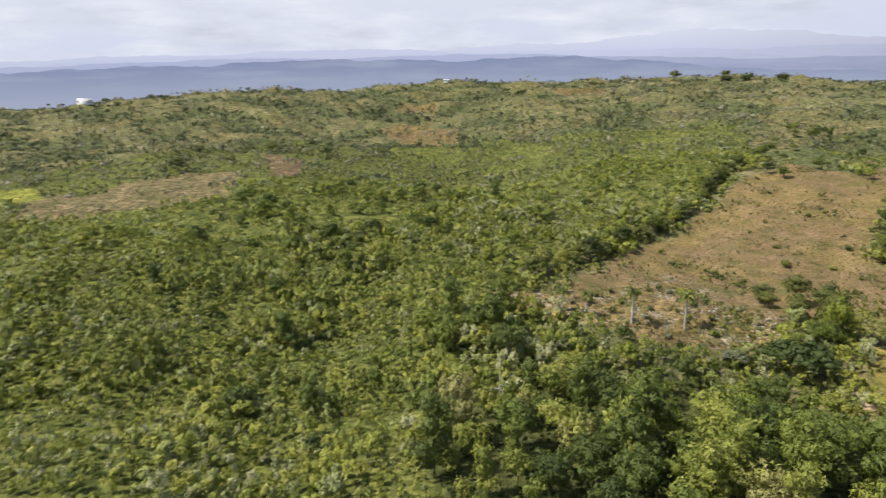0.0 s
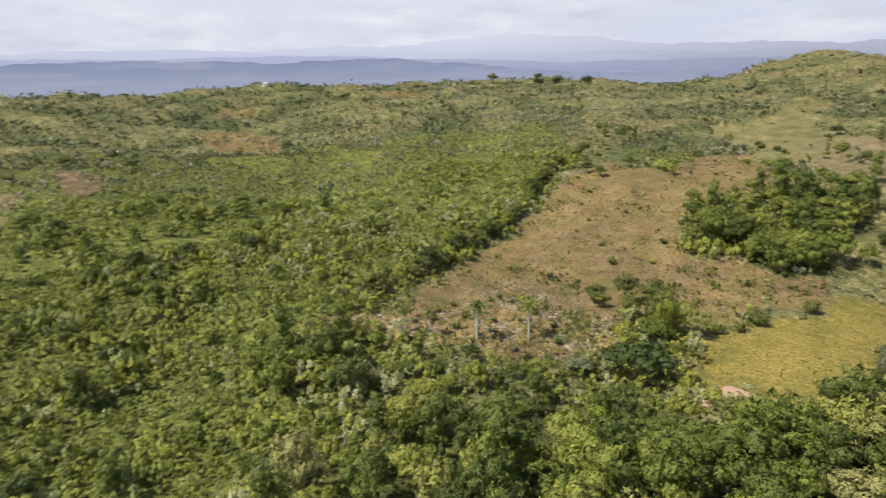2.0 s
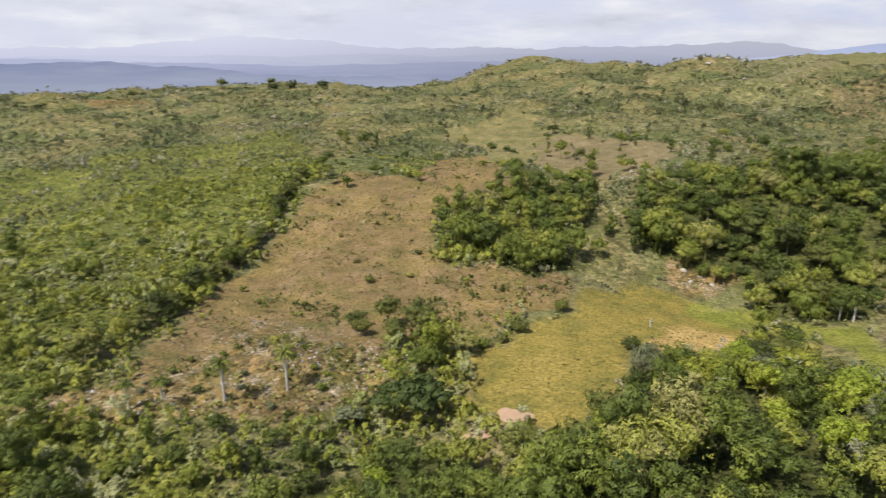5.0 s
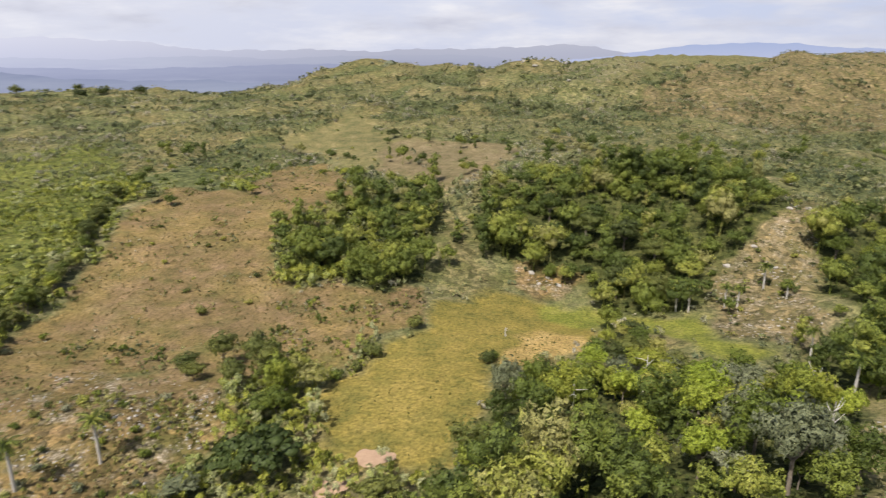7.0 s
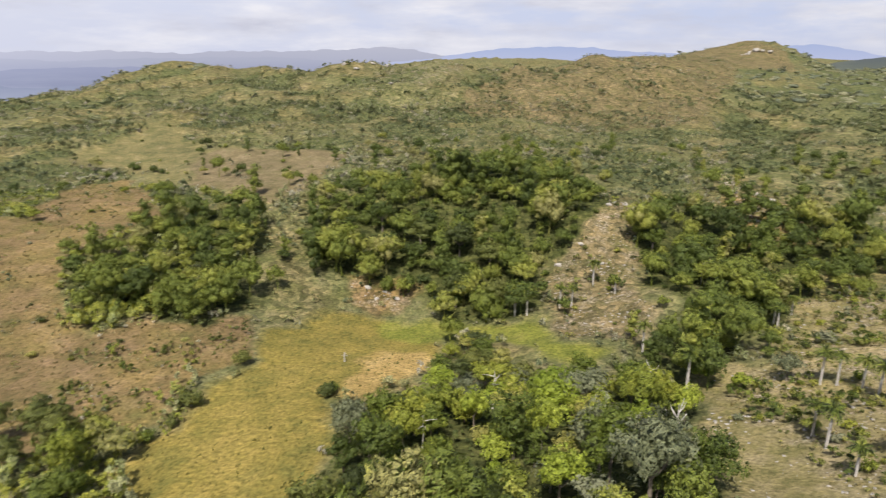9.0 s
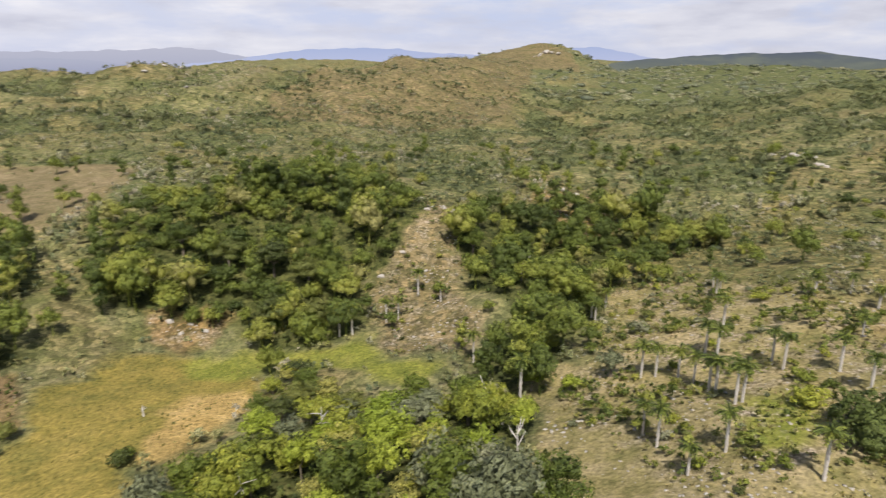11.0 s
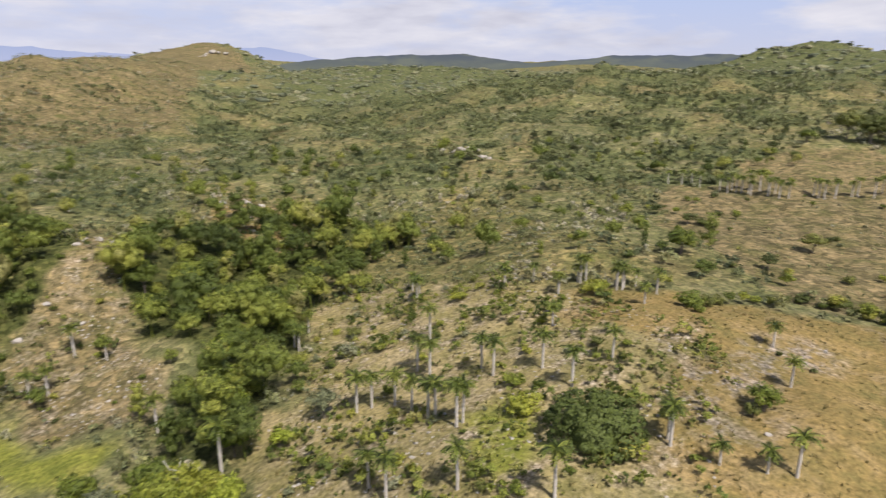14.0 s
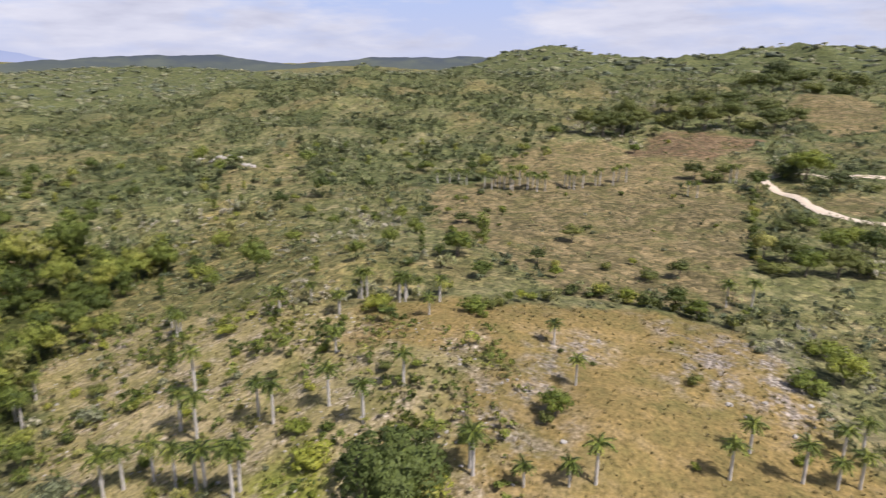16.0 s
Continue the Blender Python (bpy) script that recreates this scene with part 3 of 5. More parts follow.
def ring(name, radius, a0, a1, bottom, top, material, steps=500, label=""):
    """A standing strip round the place, from heading a0 to a1 in degrees to the left of +y."""
    a = np.radians(np.linspace(a0, a1, steps))
    x, y = -15 - np.sin(a) * radius, 60 + np.cos(a) * radius
    z = top(np.degrees(a))
    v = np.concatenate([np.stack([x, y, 0 * x + bottom], 1), np.stack([x, y, 0.5 * (z + bottom)], 1), np.stack([x, y, z], 1)])
    return tagged(mesh_object(name, v, grid_faces(3, steps), material, True), label, "distance", kind="structure")


def crest(base, swing, seed):
    r = np.random.RandomState(seed)
    parts = [(r.uniform(0.5, 1) * k**-0.7, k, r.uniform(0, 6.28)) for k in (0.12, 0.2, 0.33, 0.55, 0.9, 1.5, 2.6, 4.2, 7.1)]
    norm = sum(p[0] for p in parts)
    return lambda a: base(a) + swing * sum(w * np.sin(a * k + s) for w, k, s in parts) / norm * 2


def steps_of(*pairs):
    return lambda a: np.interp(a, [p[0] for p in pairs], [p[1] for p in pairs])


def sky_mat():
    """Thin bright cloud in the west, broken cloud over blue in the east."""
    m, n, l = node_mat("cloudy_sky")
    at = world_place(n, l)
    split = n.new("ShaderNodeSeparateXYZ")
    l.new(at, split.inputs[0])
    rise, east = n.new("ShaderNodeMapRange"), n.new("ShaderNodeMapRange")
    for r, axis, lo, hi in ((rise, "Z", 60, 520), (east, "X", -3500, 3800)):
        r.inputs["From Min"].default_value, r.inputs["From Max"].default_value = lo, hi
        l.new(split.outputs[axis], r.inputs["Value"])
    clear = mix_node(n, l, east.outputs[0], (0.64, 0.66, 0.735), (0.47, 0.575, 0.80))
    veil = mix_node(n, l, rise.outputs[0], (0.57, 0.605, 0.72), clear)
    squash = n.new("ShaderNodeMapping")
    squash.inputs["Scale"].default_value = (0.0010, 0.0010, 0.0042)
    l.new(at, squash.inputs["Vector"])
    puff = noise_node(n, l, 1.0, 8, 0.58, squash.outputs[0])
    k = n.new("ShaderNodeMapRange")
    k.inputs["From Min"].default_value, k.inputs["From Max"].default_value = 0.40, 0.58
    l.new(puff, k.inputs["Value"])
    squash2 = n.new("ShaderNodeMapping")
    squash2.inputs["Scale"].default_value, squash2.inputs["Location"].default_value = (0.0016, 0.0016, 0.007), (5, 3, 1)
    l.new(at, squash2.inputs["Vector"])
    shade = noise_node(n, l, 1.0, 6, 0.55, squash2.outputs[0])
    cloud = ramp_node(n, l, shade, [(0.3, (0.53, 0.55, 0.635)), (0.5, (0.655, 0.675, 0.745)), (0.7, (0.76, 0.77, 0.81))])
    e = n.new("ShaderNodeEmission")
    l.new(mix_node(n, l, k.outputs[0], veil, cloud), e.inputs["Color"])
    l.new(math_node(n, l, "MULTIPLY_ADD", east.outputs[0], -0.09, 1.0), e.inputs["Strength"])
    l.new(e.outputs[0], n["Material Output"].inputs["Surface"])
    return m


SKY_LIGHT = sky_mat()
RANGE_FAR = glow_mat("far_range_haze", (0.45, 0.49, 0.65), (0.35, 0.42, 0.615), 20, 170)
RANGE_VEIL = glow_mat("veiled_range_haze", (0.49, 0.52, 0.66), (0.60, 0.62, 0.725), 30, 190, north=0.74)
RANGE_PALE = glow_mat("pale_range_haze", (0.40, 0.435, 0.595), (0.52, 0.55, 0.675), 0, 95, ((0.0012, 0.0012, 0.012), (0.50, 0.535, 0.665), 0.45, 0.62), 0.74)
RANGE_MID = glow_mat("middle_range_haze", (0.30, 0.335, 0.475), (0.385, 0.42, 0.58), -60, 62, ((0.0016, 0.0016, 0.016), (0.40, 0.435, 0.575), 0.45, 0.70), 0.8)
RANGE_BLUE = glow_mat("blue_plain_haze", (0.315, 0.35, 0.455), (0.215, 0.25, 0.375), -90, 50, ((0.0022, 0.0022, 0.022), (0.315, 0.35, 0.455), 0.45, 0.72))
ring("backdrop_sky", 4860, -180, 180, -400, lambda a: 1300 + 0 * a, SKY_LIGHT, 360, "pale cloudy sky low over the horizon")
ring("backdrop_mountains", 4600, -46, 4, -300, crest(steps_of((-46, 20), (-38, 95), (-33, 150), (-28, 112), (-22, 118), (-17, 150), (-6, 128), (4, 40)), 22, 3), RANGE_FAR, 500, "far mountains under the cloud, tinted blue as haze")
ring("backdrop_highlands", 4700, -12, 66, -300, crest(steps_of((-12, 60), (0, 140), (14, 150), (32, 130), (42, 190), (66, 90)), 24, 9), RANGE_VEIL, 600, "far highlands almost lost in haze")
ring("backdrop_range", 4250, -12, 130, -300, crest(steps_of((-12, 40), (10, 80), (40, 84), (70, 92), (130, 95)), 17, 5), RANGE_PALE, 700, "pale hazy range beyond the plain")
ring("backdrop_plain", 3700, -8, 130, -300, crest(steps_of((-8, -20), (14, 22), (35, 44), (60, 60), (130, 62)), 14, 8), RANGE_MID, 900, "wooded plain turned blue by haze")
ring("backdrop_foothills", 3100, 6, 130, -300, crest(steps_of((6, -60), (20, -25), (30, -8), (38, 5), (46, 36), (55, 48), (130, 50)), 15, 11), RANGE_BLUE, 900, "wooded foothills below the ridge, tinted dark blue as haze")
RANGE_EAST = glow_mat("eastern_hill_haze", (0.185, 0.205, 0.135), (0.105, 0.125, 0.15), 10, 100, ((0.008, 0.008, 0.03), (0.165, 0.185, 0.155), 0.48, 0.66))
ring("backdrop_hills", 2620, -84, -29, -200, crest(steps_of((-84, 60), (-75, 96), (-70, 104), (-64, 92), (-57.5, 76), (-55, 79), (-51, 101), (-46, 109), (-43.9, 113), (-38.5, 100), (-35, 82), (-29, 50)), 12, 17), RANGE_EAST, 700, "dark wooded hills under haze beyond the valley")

# ---- plants ----
def ball(level, seed, lump):
    """An uneven ball of triangles of about unit radius."""
    bm = bmesh.new()
    bmesh.ops.create_icosphere(bm, subdivisions=level, radius=1.0)
    v = np.array([p.co[:] for p in bm.verts])
    f = np.array([[p.index for p in q.verts] for q in bm.faces])
    bm.free()
    r = np.random.RandomState(seed)
    for _ in range(5):
        d = r.normal(size=3)
        d /= np.linalg.norm(d)
        v = v * (1 + lump * np.sin(v @ d * r.uniform(2, 5) + r.uniform(0, 6))[:, None])
    return v, f


def leaves(lobes, count, size, r, flat=0.35, rough=0.55, clumps=8):
    """Pointed leaf sprays in small rounded clumps over some lobes (x, y, z, radius, height): corners, triangles and
    the way that each corner faces."""
    lobes = np.array(lobes, float)
    area = lobes[:, 3] ** 2
    total = max(1, clumps * len(lobes))
    host = r.choice(len(lobes), total, p=area / area.sum())
    d = r.normal(size=(total, 3))
    d[:, 2] = np.abs(d[:, 2]) * 1.15 - 0.4
    d /= np.linalg.norm(d, axis=1)[:, None]
    lb = lobes[host]
    span = np.stack([lb[:, 3], lb[:, 3], lb[:, 4]], 1)
    centre = lb[:, :3] + d * span * r.uniform(*((0.66, 0.84) if clumps < 20 else (0.84, 0.92)), (total, 1))
    reach = span * r.uniform(0.30, 0.48, (total, 1)) * min(1.0, (10 / clumps) ** 0.5)
    pick = r.randint(0, total, count)
    e = r.normal(size=(count, 3)) * 0.75 + d[pick] * 0.7 + np.array([0, 0, 0.3])
    e /= np.linalg.norm(e, axis=1)[:, None]
    p = centre[pick] + e * reach[pick] * r.uniform(0.8, 1.12, (count, 1))
    n = e + r.normal(size=(count, 3)) * rough + np.array([0, 0, flat])
    n /= np.linalg.norm(n, axis=1)[:, None]
    a = np.cross(n, r.normal(size=(count, 3)))
    a /= np.linalg.norm(a, axis=1)[:, None]
    b = np.cross(n, a)
    s = size * r.uniform(0.55, 1.35, (count, 1))
    k = r.uniform(0.65, 1.15, (count, 3, 1))
    corners = np.stack([p + a * s * k[:, 0], p - a * s * 0.5 + b * s * 0.72 * k[:, 1] - n * s * 0.2, p - a * s * 0.5 - b * s * 0.72 * k[:, 2] - n * s * 0.2], 1)
    out = e * 0.75 + d[pick] * 0.35 + n * 0.45
    out /= np.linalg.norm(out, axis=1)[:, None]
    turned = np.sum(np.cross(corners[:, 1] - corners[:, 0], corners[:, 2] - corners[:, 0]) * out, 1) < 0
    corners[turned] = corners[turned][:, [0, 2, 1]]
    return corners.reshape(-1, 3), np.arange(count * 3).reshape(-1, 3), np.repeat(out, 3, 0)


def crown_shape(kind, count, size, seed, level=1):
    """Corners and triangles of a crown about 2 across, standing on its trunk's foot at 0; height about 2."""
    r = np.random.RandomState(seed)
    lobes = []
    if kind == "broad":
        for i in range(7):
            t, q = i * 0.9 + r.uniform(0, 0.6), r.uniform(0.3, 0.62)
            lobes.append((q * np.cos(t), q * np.sin(t), r.uniform(0.95, 1.4), r.uniform(0.34, 0.5), r.uniform(0.3, 0.44)))
        lobes.append((0, 0, 1.45, 0.5, 0.42))
    elif kind == "tall":
        for i in range(7):
            t, q = i * 2.4, r.uniform(0.1, 0.4)
            lobes.append((q * np.cos(t), q * np.sin(t), 0.6 + i * 0.24, r.uniform(0.35, 0.5), r.uniform(0.3, 0.42)))
    elif kind == "umbrella":
        for i in range(9):
            t, q = i * 2.4, 0.28 * np.sqrt(i)
            lobes.append((q * np.cos(t), q * np.sin(t), 1.0 - 0.22 * q * q + r.uniform(-0.03, 0.03), 0.34, 0.16))
    elif kind == "dome":
        lobes += [(0, 0, 0.34, 0.92, 0.66), (0.25, 0.1, 0.4, 0.7, 0.62), (-0.3, 0.15, 0.36, 0.66, 0.58), (0.0, -0.35, 0.34, 0.62, 0.56)]
    else:
        for i in range(5):
            t, q = i * 1.3 + r.uniform(0, 0.7), r.uniform(0.15, 0.5)
            lobes.append((q * np.cos(t), q * np.sin(t), r.uniform(0.35, 0.75), r.uniform(0.38, 0.55), r.uniform(0.35, 0.5)))
    lv, lf, ln = leaves(lobes, count, size, r, clumps=60 if kind == "dome" else 10)
    v, f, way = [lv], [lf], [ln]
    at = len(lv)
    for i, (x, y, z, a, h) in enumerate(lobes):
        cv, cf = ball(level, seed + i, 0.06)
        v.append(cv * np.array([a, a, h]) * 0.66 + np.array([x, y, z]))
        f.append(cf + at)
        way.append(cv / np.linalg.norm(cv, axis=1)[:, None])
        at += len(cv)
    return np.concatenate(v), np.concatenate(f), np.concatenate(way)


def tube(points, radii, sides=6):
    """Corners and triangles of a tapering stem along some points."""
    pts = np.array(points, float)
    v = []
    for i, (p, rad) in enumerate(zip(pts, radii)):
        d = pts[min(i + 1, len(pts) - 1)] - pts[max(i - 1, 0)]
        d /= np.linalg.norm(d)
        a = np.cross(d, (0.31, 0.95, 0.1))
        a /= np.linalg.norm(a)
        b = np.cross(d, a)
        t = np.linspace(0, 2 * np.pi, sides, endpoint=False)[:, None]
        v.append(p + rad * (np.cos(t) * a + np.sin(t) * b))
    f = []
    for i in range(len(pts) - 1):
        for k in range(sides):
            q = [i * sides + k, i * sides + (k + 1) % sides, (i + 1) * sides + (k + 1) % sides, (i + 1) * sides + k]
            f += [[q[0], q[1], q[2]], [q[0], q[2], q[3]]]
    return np.concatenate(v), np.array(f)


def join_shapes(shapes):
    v, f, way, at = [], [], [], 0
    for a, b, *c in shapes:
        v.append(a)
        f.append(b + at)
        round_stem = (a - a.mean(0)) * np.array([1, 1, 0.02]) + np.array([0, 0, 1e-4])
        way.append(c[0] if c else round_stem / np.linalg.norm(round_stem, axis=1)[:, None])
        at += len(a)
    return np.concatenate(v), np.concatenate(f), np.concatenate(way)


def trunk_shape(top, rad, spread, seed, forks=4):
    r = np.random.RandomState(seed)
    lean = r.normal(size=2) * 0.05
    body = tube([(0, 0, -0.12), (lean[0] * 0.5, lean[1] * 0.5, top * 0.3), (lean[0], lean[1], top * 0.62)], [rad * 1.35, rad, rad * 0.8])
    limbs = [body]
    for i in range(forks):
        t = i * 6.28 / forks + r.uniform(0, 0.8)
        e = np.array([np.cos(t) * spread, np.sin(t) * spread, top * r.uniform(0.9, 1.12)])
        s = np.array([lean[0], lean[1], top * 0.55])
        limbs.append(tube([s, s * 0.5 + e * 0.5 + np.array([0, 0, -0.06]), e], [rad * 0.6, rad * 0.4, rad * 0.18], 5))
    return join_shapes(limbs)


def tree_kind(name, shape, material, label, category, count, size, top, rad, spread, seed, group=""):
    """A tree or bush of unit size at the origin: an empty with its trunk and its crown."""
    root = new(name)
    tagged(root, label, category, group)
    mesh_object("trunk", *trunk_shape(top, rad, spread, seed)[:2], BARK, True, root)
    v, f, way = crown_shape(shape, count, size, seed)
    mesh_object("crown", v, f, material, False, root, way)
    return root


GREEN = "green leafy broad-crowned tree standing in rough woodland"
KINDS = {
    "broad": [tree_kind("tree", "broad", LEAF_TREE, GREEN, "tree", 1000, 0.085, 1.2, 0.045, 0.45, s) for s in (1, 2, 3)],
    "dark": [tree_kind("tree", "broad", LEAF_DARK, "dark green dense tree on a hillside", "tree", 1000, 0.085, 1.2, 0.045, 0.45, s) for s in (11, 12)],
    "tall": [tree_kind("tree", "tall", LEAF_TREE, "tall narrow green tree among lower woodland", "tree", 900, 0.085, 1.6, 0.04, 0.3, s) for s in (21, 22)],
    "lime": [tree_kind("tree", "broad", LEAF_LIME, "bright lime-green young tree in full leaf", "tree", 1000, 0.085, 1.2, 0.04, 0.45, s) for s in (31,)],
    "pale": [tree_kind("tree", "broad", LEAF_PALE, "pale grey-green tree with silvery leaves", "tree", 540, 0.10, 1.2, 0.05, 0.5, s) for s in (41, 42)],
    "umbrella": [tree_kind("umbrella_tree", "umbrella", LEAF_DOME, "flat-topped umbrella tree with fine dark foliage", "tree", 1200, 0.085, 0.95, 0.035, 0.5, 51)],
    "dome": [tree_kind("dome_tree", "dome", LEAF_DOME, "wide dome-shaped dark green tree over dry grass", "tree", 6400, 0.042, 0.5, 0.05, 0.4, 61)],
    "bush": [tree_kind("bush", "bush", LEAF_TREE, "rounded green bush growing in open grass", "bush", 460, 0.12, 0.6, 0.03, 0.35, s) for s in (71, 72, 73)],
    "dark_bush": [tree_kind("bush", "bush", LEAF_DARK, "rounded dark green bush on a dry slope", "bush", 460, 0.12, 0.6, 0.03, 0.35, s) for s in (81, 82)],
    "pale_bush": [tree_kind("bush", "bush", LEAF_PALE, "pale silvery shrub with loose twigs", "bush", 360, 0.13, 0.6, 0.03, 0.35, s) for s in (91,)],
}
USED = set()
pick = random.Random(5)


def plant(kind, x, y, r, tall=1.0):
    """Sets a plant of crown radius r on the ground."""
    proto = pick.choice(KINDS[kind])
    z = float(height(x, y))
    m = pose(x, y, z - 0.05 * r, 0, 0, pick.uniform(0, 360)) @ Matrix.Diagonal((r, r * pick.uniform(0.9, 1.1), r * tall * pick.uniform(0.88, 1.12), 1))
    if proto in USED:
        return copy_thing(proto, m @ Matrix.Diagonal((*(1 / k for k in proto.scale), 1)))
    USED.add(proto)
    proto.matrix_basis = m
    return proto


# the trees and bushes that stand out singly: x, y, crown radius
BUSHES_PASTURE = [-140, 215, 2.6, -129, 226, 2.0, -77, 194, 3.7, -70, 217, 3.4, -82, 180, 2.4, -79, 186, 2.4, -121, 177, 3.2, -45, 199, 2.8, -157, 373, 3.0, -160, 268, 1.8, -172, 246, 1.4, -100, 214, 1.5, -92, 222, 1.4, -106, 228, 1.3, -150, 190, 1.6, -163, 183, 1.5]
TREES_PASTURE = [-175, 324, 4.0, -212, 300, 4.0, -202, 299, 3.5, -146, 482, 5.2, -133, 357, 6.5]
VALLEY_TREES = [-33, 310, 7.0, -47, 298, 6.9, -58, 290, 5.7, -18, 296, 7.6, -4, 288, 7.2, 6, 278, 6.8, -8, 261, 6.6, 4, 252, 6.2, 79, 274, 6.0, 65, 273, 5.8, 102, 281, 6.5, 102, 265, 7.2, 153, 289, 6.2]
KNOLL_TREES = [69, 138, 4.3, 76, 145, 3, 90, 206, 3, 124, 155, 4.6, 111, 188, 3.2, 93, 107, 3.4, 156, 116, 3, 158, 109, 3.3, 157, 102, 3.8, 156, 97, 4.1, 157, 91, 4.2, 154, 86, 3.6, 126, 66, 4.6, 133, 59, 5.2, 143, 61, 4.6, 170, 152, 5.2, 128, 133, 4.6]
EAST_CLUMPS = [419, 158, 9.3, 416, 146, 10.1, 423, 135, 10.2, 435, 127, 9.3, 454, 149, 11, 469, 138, 10.1, 448, 112, 9.4, 448, 100, 10.4, 446, 87, 10.3, 454, 73, 10.3, 447, 60, 10, 444, 48, 10.9, 466, 35, 9.2, 487, 110, 10.2, 497, 90, 10.2, 500, 70, 10.1, 497, 49, 9.9]
EAST_TREES = [333, 43, 12, 339, 50, 8.9, 317, 37, 9.1, 318, 31, 6.6, 322, 18, 4.9, 315, 63, 5.9, 321, 83, 7, 328, 90, 6, 326, 77, 5.3, 426, 115, 4.7, 390, 124, 4.4, 381, 186, 3.7, 404, 175, 6, 254, 59, 4.8, 263, 53, 5.6, 254, 50, 4.1, 224, 171, 3.6, 225, 166, 3.6, 248, 168, 2.2, 272, 179, 2.4, 261, 182, 2, 237, 181, 2.1, 169, 152, 6.1, 215, 127, 5.2, 244, 160, 1.8, 156, 140, 4.1, 172, 138, 1.8, 170, 123, 2.5, 181, 131, 3.4, 189, 91, 3.8, 181, 99, 4.3]
FAR_TREES = [610, 56, 10.8, 601, 39, 11.9, 650, 18, 12.7, 656, 0, 12.7, 631, -14, 12.1, 610, -24, 10.3, 723, 24, 13.6, 776, -8, 13.6, 740, -30, 12.5]
ROADSIDE = [218, 67, 6, 216, 61, 6.5, 219, 54, 6.5, 225, 47, 6, 236, 39, 6.2, 229, 35, 6, 200, 65, 5.5, 203, 57, 6.1, 207, 48, 6.6, 210, 40, 6.6]
RIDGE_TREES = [-705, 508, 6, -690, 530, 4, -640, 520, 4.5, -612, 560, 6.5, -628, 541, 6, -600, 742, 10, -612, 752, 9, -588, 765, 11, -640, 690, 9, -560, 800, 10, -520, 812, 9, -720, 430, 6, -735, 400, 5, -655, 455, 6, -545, 160, 6, -520, 120, 6.5, -470, 150, 6, -440, 75, 5, -425, 40, 6]
EAST_ROW = [(308, 65), (282, 66), (259, 68), (239, 68), (221, 70), (206, 69), (195, 69)]


def triples(flat):
    return [flat[i:i + 3] for i in range(0, len(flat), 3)]


for x, y, r in triples(VALLEY_TREES):
    plant(pick.choice(["dark", "broad", "broad"]), x, y, r, 1.0)
for x, y, r in triples(BUSHES_PASTURE):
    plant(pick.choice(["dark_bush", "bush"]), x, y, r)
for x, y, r in triples(TREES_PASTURE):
    plant(pick.choice(["dark", "broad"]), x, y, r, 0.85)
for x, y, r in triples(KNOLL_TREES):
    plant(pick.choice(["broad", "bush", "dark_bush"]), x, y, r, 0.8)
for x, y, r in triples(EAST_TREES) + triples(ROADSIDE):
    plant(pick.choice(["dark", "broad", "dark_bush"]), x, y, r, 0.75)
for x, y, r in triples(FAR_TREES) + triples(EAST_CLUMPS):
    plant(pick.choice(["dark", "dark", "dark_bush"]), x, y, r * 1.1, 0.8)
for x, y, r in triples(RIDGE_TREES):
    plant(pick.choice(["dark", "dark_bush"]), x, y, r, 0.8)
plant("umbrella", -83, 138, 8.4, 1.0)
plant("pale", -94, 130, 4.6, 0.7)
plant("lime", -76, 111, 3.0, 1.0)
plant("bush", -88, 161, 3.5, 1.3)
plant("dark", -57, 131, 4.6, 0.8)
plant("dome", 68, 124, 8.2, 0.85)
plant("bush", 67, 118, 3.3)
plant("pale_bush", 80, 197, 4.4, 0.9)
plant("pale", 57, 177, 4.2, 0.8)
plant("dark_bush", 117, 86, 1.9)
for x, y, r, h in ((-122, 178, 4.4, 0.9), (-113, 181, 5.6, 0.95), (-104, 182, 5.4, 1.05), (-98, 177, 4.8, 1.15), (-104, 169, 4.6, 1.0), (-117, 173, 3.6, 0.9)):
    plant("dark", x, y, r, h)
for x, y, r, h in ((-91, 166, 4.6, 1.5), (-88, 158, 4.0, 1.3), (-94, 172, 3.8, 1.2)):
    plant("broad", x, y, r, h)
for x, y, r in ((42, 186, 3.4), (50, 199, 4.2), (57, 211, 3.8), (61, 222, 4.4), (47, 178, 2.6)):
    plant("lime", x, y, r, 0.95)
plant("dark_bush", -46, 197, 3.0, 1.1)
for x, y, r in ((-13, 222, 3.6), (-8, 226, 4.2), (-5, 216, 4.6), (-1, 209, 4.0), (-9, 208, 4.6), (-17, 210, 3.8), (-13, 203, 4.4), (-7, 198, 4.8), (-2, 198, 4.4), (3, 199, 4.0)):
    plant(pick.choice(["dark", "broad"]), x, y, r, 0.85)
plant("dark", -6, 226, 4.2, 0.8)
plant("dark", -5, 210, 4.4, 0.8)

# hedges of close trees along the field edges
HEDGE_WEST = [(-164, 119), (-168, 136), (-175, 157), (-189, 187), (-195, 219), (-207, 250), (-226, 288), (-233, 310)]
HEDGE_EAST = [(130, 132), (142, 126), (152, 119), (156, 112), (157, 105), (156, 98), (157, 91), (154, 85), (152, 79), (165, 70)]


def along(points, step):
    out = []
    for (ax, ay), (bx, by) in zip(points, points[1:]):
        k = max(1, int(math.hypot(bx - ax, by - ay) / step))
        out += [(ax + (bx - ax) * i / k, ay + (by - ay) * i / k) for i in range(k)]
    return out


for x, y in along(HEDGE_WEST, 3.6):
    plant(pick.choice(["dark", "dark", "broad", "dark_bush"]), x + pick.uniform(-2, 1), y + pick.uniform(-1.5, 1.5), pick.uniform(2.5, 4.2), pick.uniform(0.95, 1.35))
